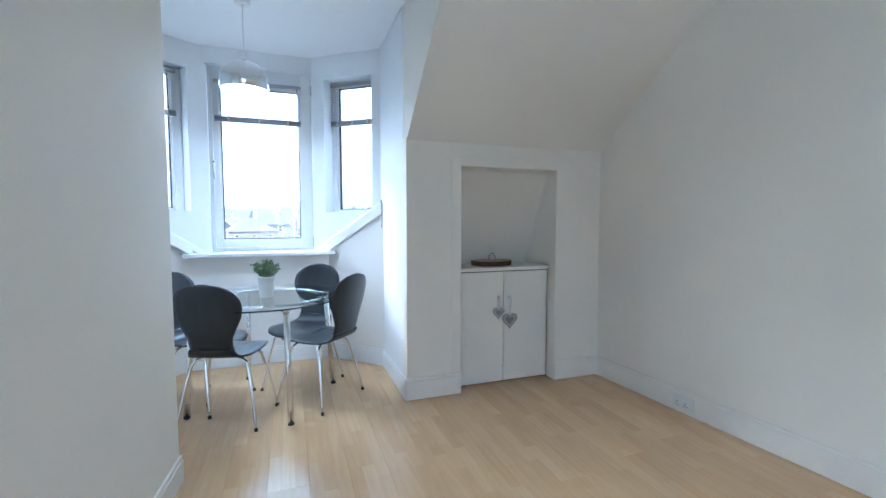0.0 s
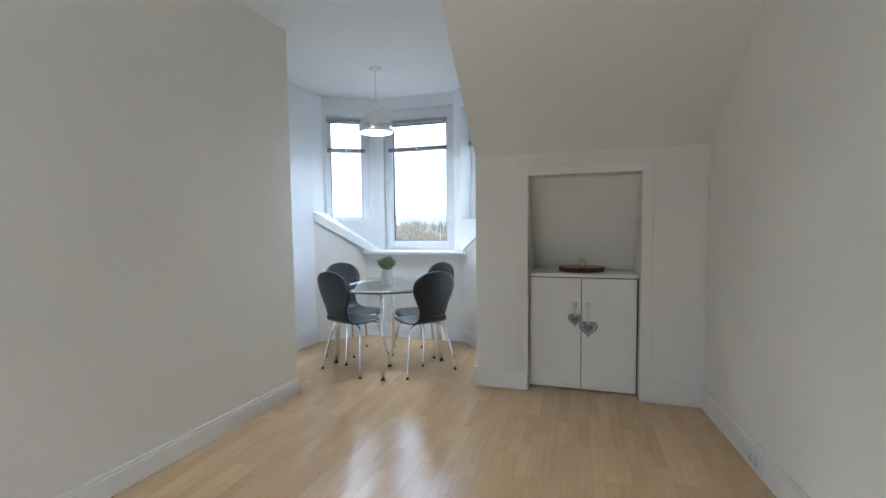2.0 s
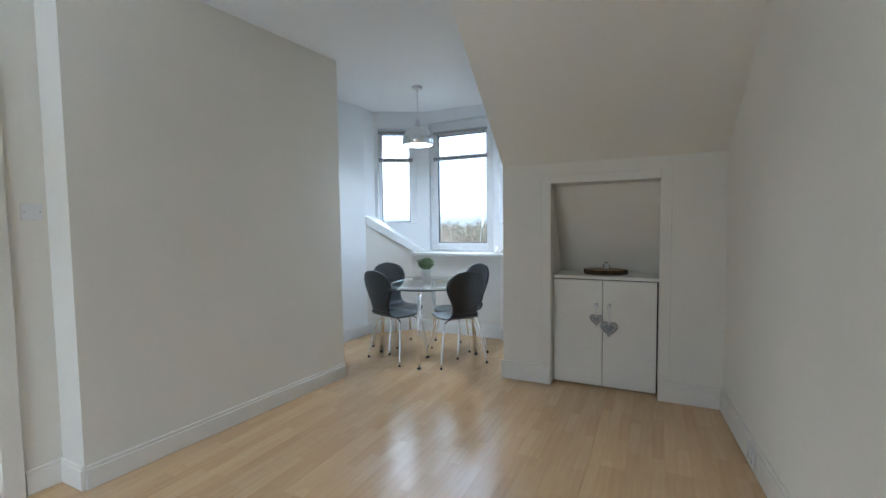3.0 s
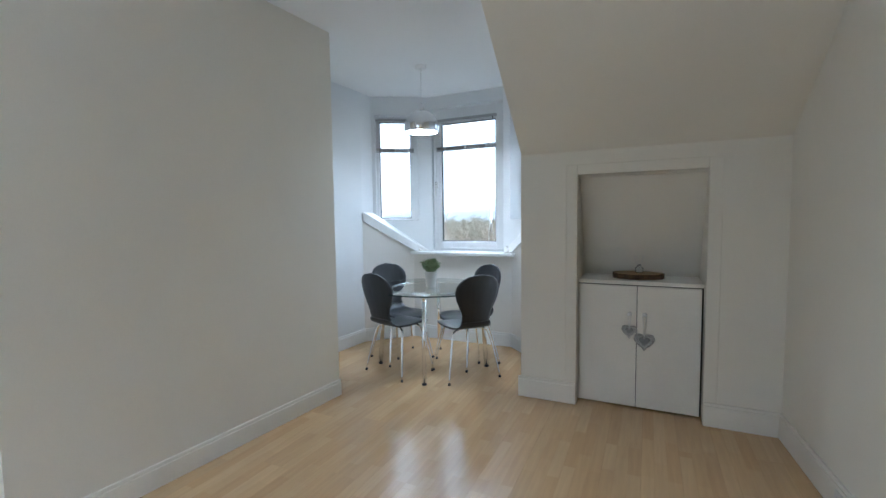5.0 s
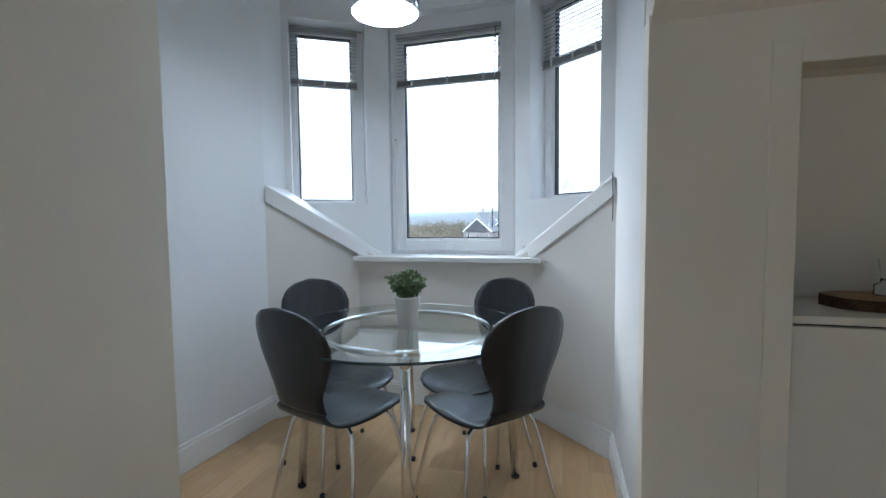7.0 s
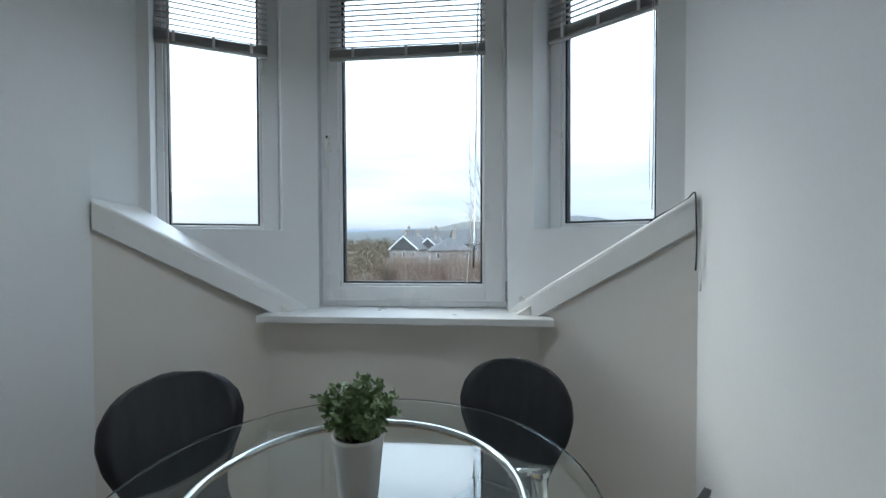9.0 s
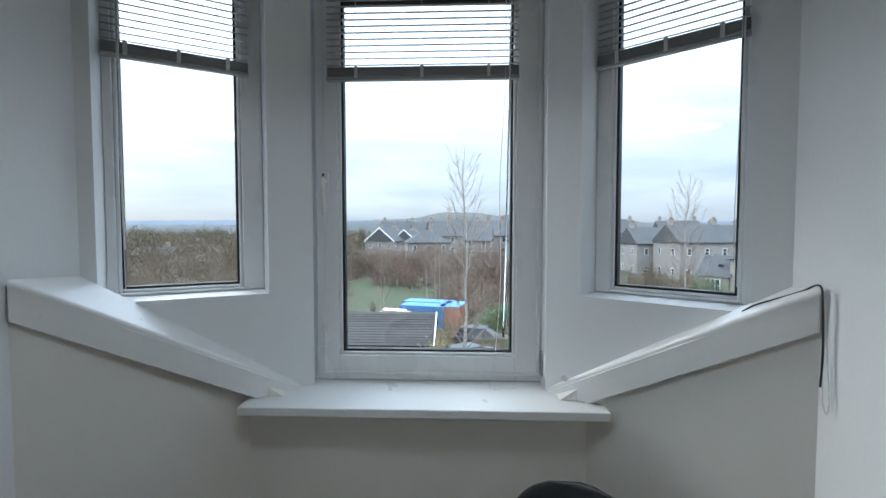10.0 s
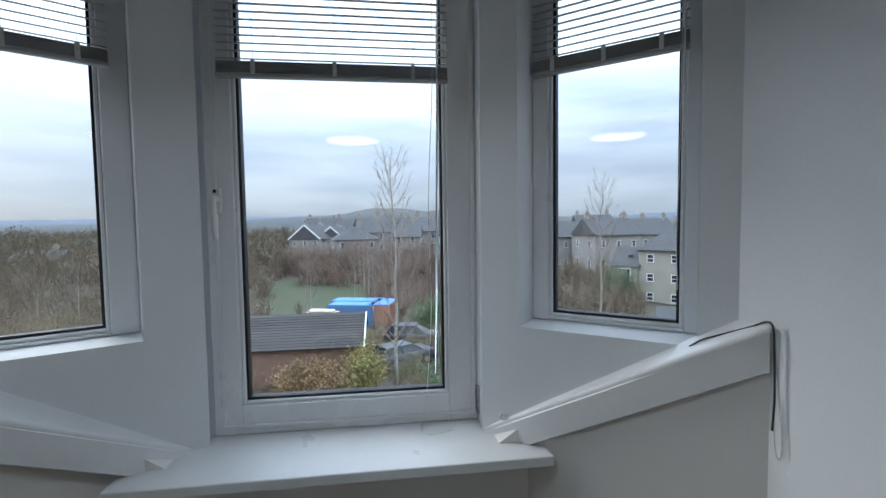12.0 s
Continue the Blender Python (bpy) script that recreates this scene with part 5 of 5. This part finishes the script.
container(-0.090, 51.5, -14, BLUEBOX, BLUEM, "blue steel shipping container with a bright blue roof", 5.2)
container(-0.078, 54.3, -14, BLUEBOX, BLUEM, "blue steel shipping container with a bright blue roof", 6.0)
container(-0.022, 52.0, 76, ORANGEBOX, BLUEM, "rusty orange steel shipping container", 4.2)
x, y = out(-0.158, 49.5)
pile = thing("plank_pile", pose(x, y, ground_z(x, y), 0, 0, -18), "stack of pale boards and sheets beside the containers", "timber stack")
rnd = random.Random(8)
for k in range(28):
    zz = 0.16 * (k // 2) + 0.02
    part("board", boxes([(-1.5 + rnd.uniform(-0.3, 0.3), -0.8 + 0.85 * (k % 2), zz, 1.4 + rnd.uniform(-0.4, 0.4), -0.05 + 0.85 * (k % 2), zz + 0.14)]), WHITEPAINT if k > 26 else WOODP, pile)


def car(u, d, turn, mat, label, tall=1.5):
    x, y = out(u, d)
    ob = thing("parked_car", pose(x, y, ground_z(x, y) + 0.05, 0, 0, turn), label, "car", "cars in the yard")
    bm = prism_x([(-2.15, 0.35), (-2.18, 0.75), (-2.05, 0.92), (-1.1, 1.0), (1.95, 0.98), (2.12, 0.85), (2.15, 0.4), (1.9, 0.25), (-1.9, 0.25)], -0.86, 0.86)
    bmesh.ops.bevel(bm, geom=bm.edges[:], offset=0.06, segments=2, affect="EDGES")
    part("body", bm, mat, ob, "", True)
    bm = bmesh.new()
    lo = [bm.verts.new(p) for p in ((-0.80, -1.15, 0.97), (0.80, -1.15, 0.97), (0.80, 1.95, 0.97), (-0.80, 1.95, 0.97))]
    hi = [bm.verts.new(p) for p in ((-0.62, -0.35, tall - 0.04), (0.62, -0.35, tall - 0.04), (0.64, 1.55, tall - 0.03), (-0.64, 1.55, tall - 0.03))]
    for i in range(4):
        bm.faces.new((lo[i], lo[(i + 1) % 4], hi[(i + 1) % 4], hi[i]))
    bm.faces.new(hi), bm.faces.new(lo[::-1])
    part("glasshouse", bm, DARKPANE, ob, "dark car windows")
    part("roof", boxes([(-0.64, -0.40, tall - 0.035, 0.64, 1.58, tall + 0.02)], bevel=0.02, seg=2), mat, ob)
    for s in (-1, 1):
        part("pillar", tube([(s * 0.80, 1.9, 0.97), (s * 0.65, 1.56, tall)], 0.04, 6), mat, ob)
        part("pillar", tube([(s * 0.80, -1.13, 0.97), (s * 0.63, -0.36, tall)], 0.035, 6), mat, ob)
        part("pillar", tube([(s * 0.81, 0.45, 0.97), (s * 0.65, 0.5, tall)], 0.035, 6), mat, ob)
        part("tail_lamp", boxes([(s * 0.6 - 0.13, 2.1, 0.68, s * 0.6 + 0.13, 2.17, 0.86)]), REDLAMP, ob)
        part("headlight", boxes([(s * 0.6 - 0.15, -2.19, 0.62, s * 0.6 + 0.15, -2.1, 0.78)]), RIMM, ob)
        for yy in (-1.35, 1.35):
            bm = bmesh.new()
            lathe(bm, [(0.22, -0.1), (0.31, -0.1), (0.32, 0), (0.31, 0.1), (0.22, 0.1)], 20, Matrix.Translation((s * 0.78, yy, 0.32)) @ Matrix.Rotation(radians(90), 4, "Y"))
            wh = part("wheel", bm, TYRE, ob)
            bm = bmesh.new()
            lathe(bm, [(0.2, -0.105), (0.21, 0), (0.2, 0.105)], 16, Matrix.Translation((s * 0.78, yy, 0.32)) @ Matrix.Rotation(radians(90), 4, "Y"))
            part("rim", bm, RIMM, wh)
    part("number_plate", boxes([(-0.26, 2.14, 0.5, 0.26, 2.18, 0.61)]), PLATEY, ob)
    return ob


car(0.045, 33.5, 78, CARDARK, "dark estate car parked in the yard", 1.55)
car(0.022, 28.5, 120, CARGREY, "grey hatchback parked beside the birch", 1.45)

# ---- floor boards ----
PW, PL = 0.192, 1.285
mesh_cache = {}
for i in range(24):
    x0 = -0.68 + i * PW
    off = (i * 0.47) % 1.0 * PL
    y = -1.45 - off
    while y < 4.98:
        a, b = max(y, -1.45), min(y + PL, 4.98)
        if b - a > 0.02:
            key = (round(b - a, 3),)
            if key not in mesh_cache:
                bm = bmesh.new()
                add_box(bm, 0, 0, -0.008, b - a - 0.0003, PW - 0.0003, 0.0)
                es = [e for e in bm.edges if all(v.co.z > -0.001 for v in e.verts)]
                bmesh.ops.bevel(bm, geom=es, offset=0.0003, segments=1, affect="EDGES")
                me = bpy.data.meshes.new("plank")
                bm.to_mesh(me)
                bm.free()
                me.materials.append(FLOORMAT)
                mesh_cache[key] = me
            ob = new("plank", mesh_cache[key])
            ob.parent = floor
            ob.matrix_basis = pose(x0 + PW, a, 0, 0, 0, 90)
        y += PL
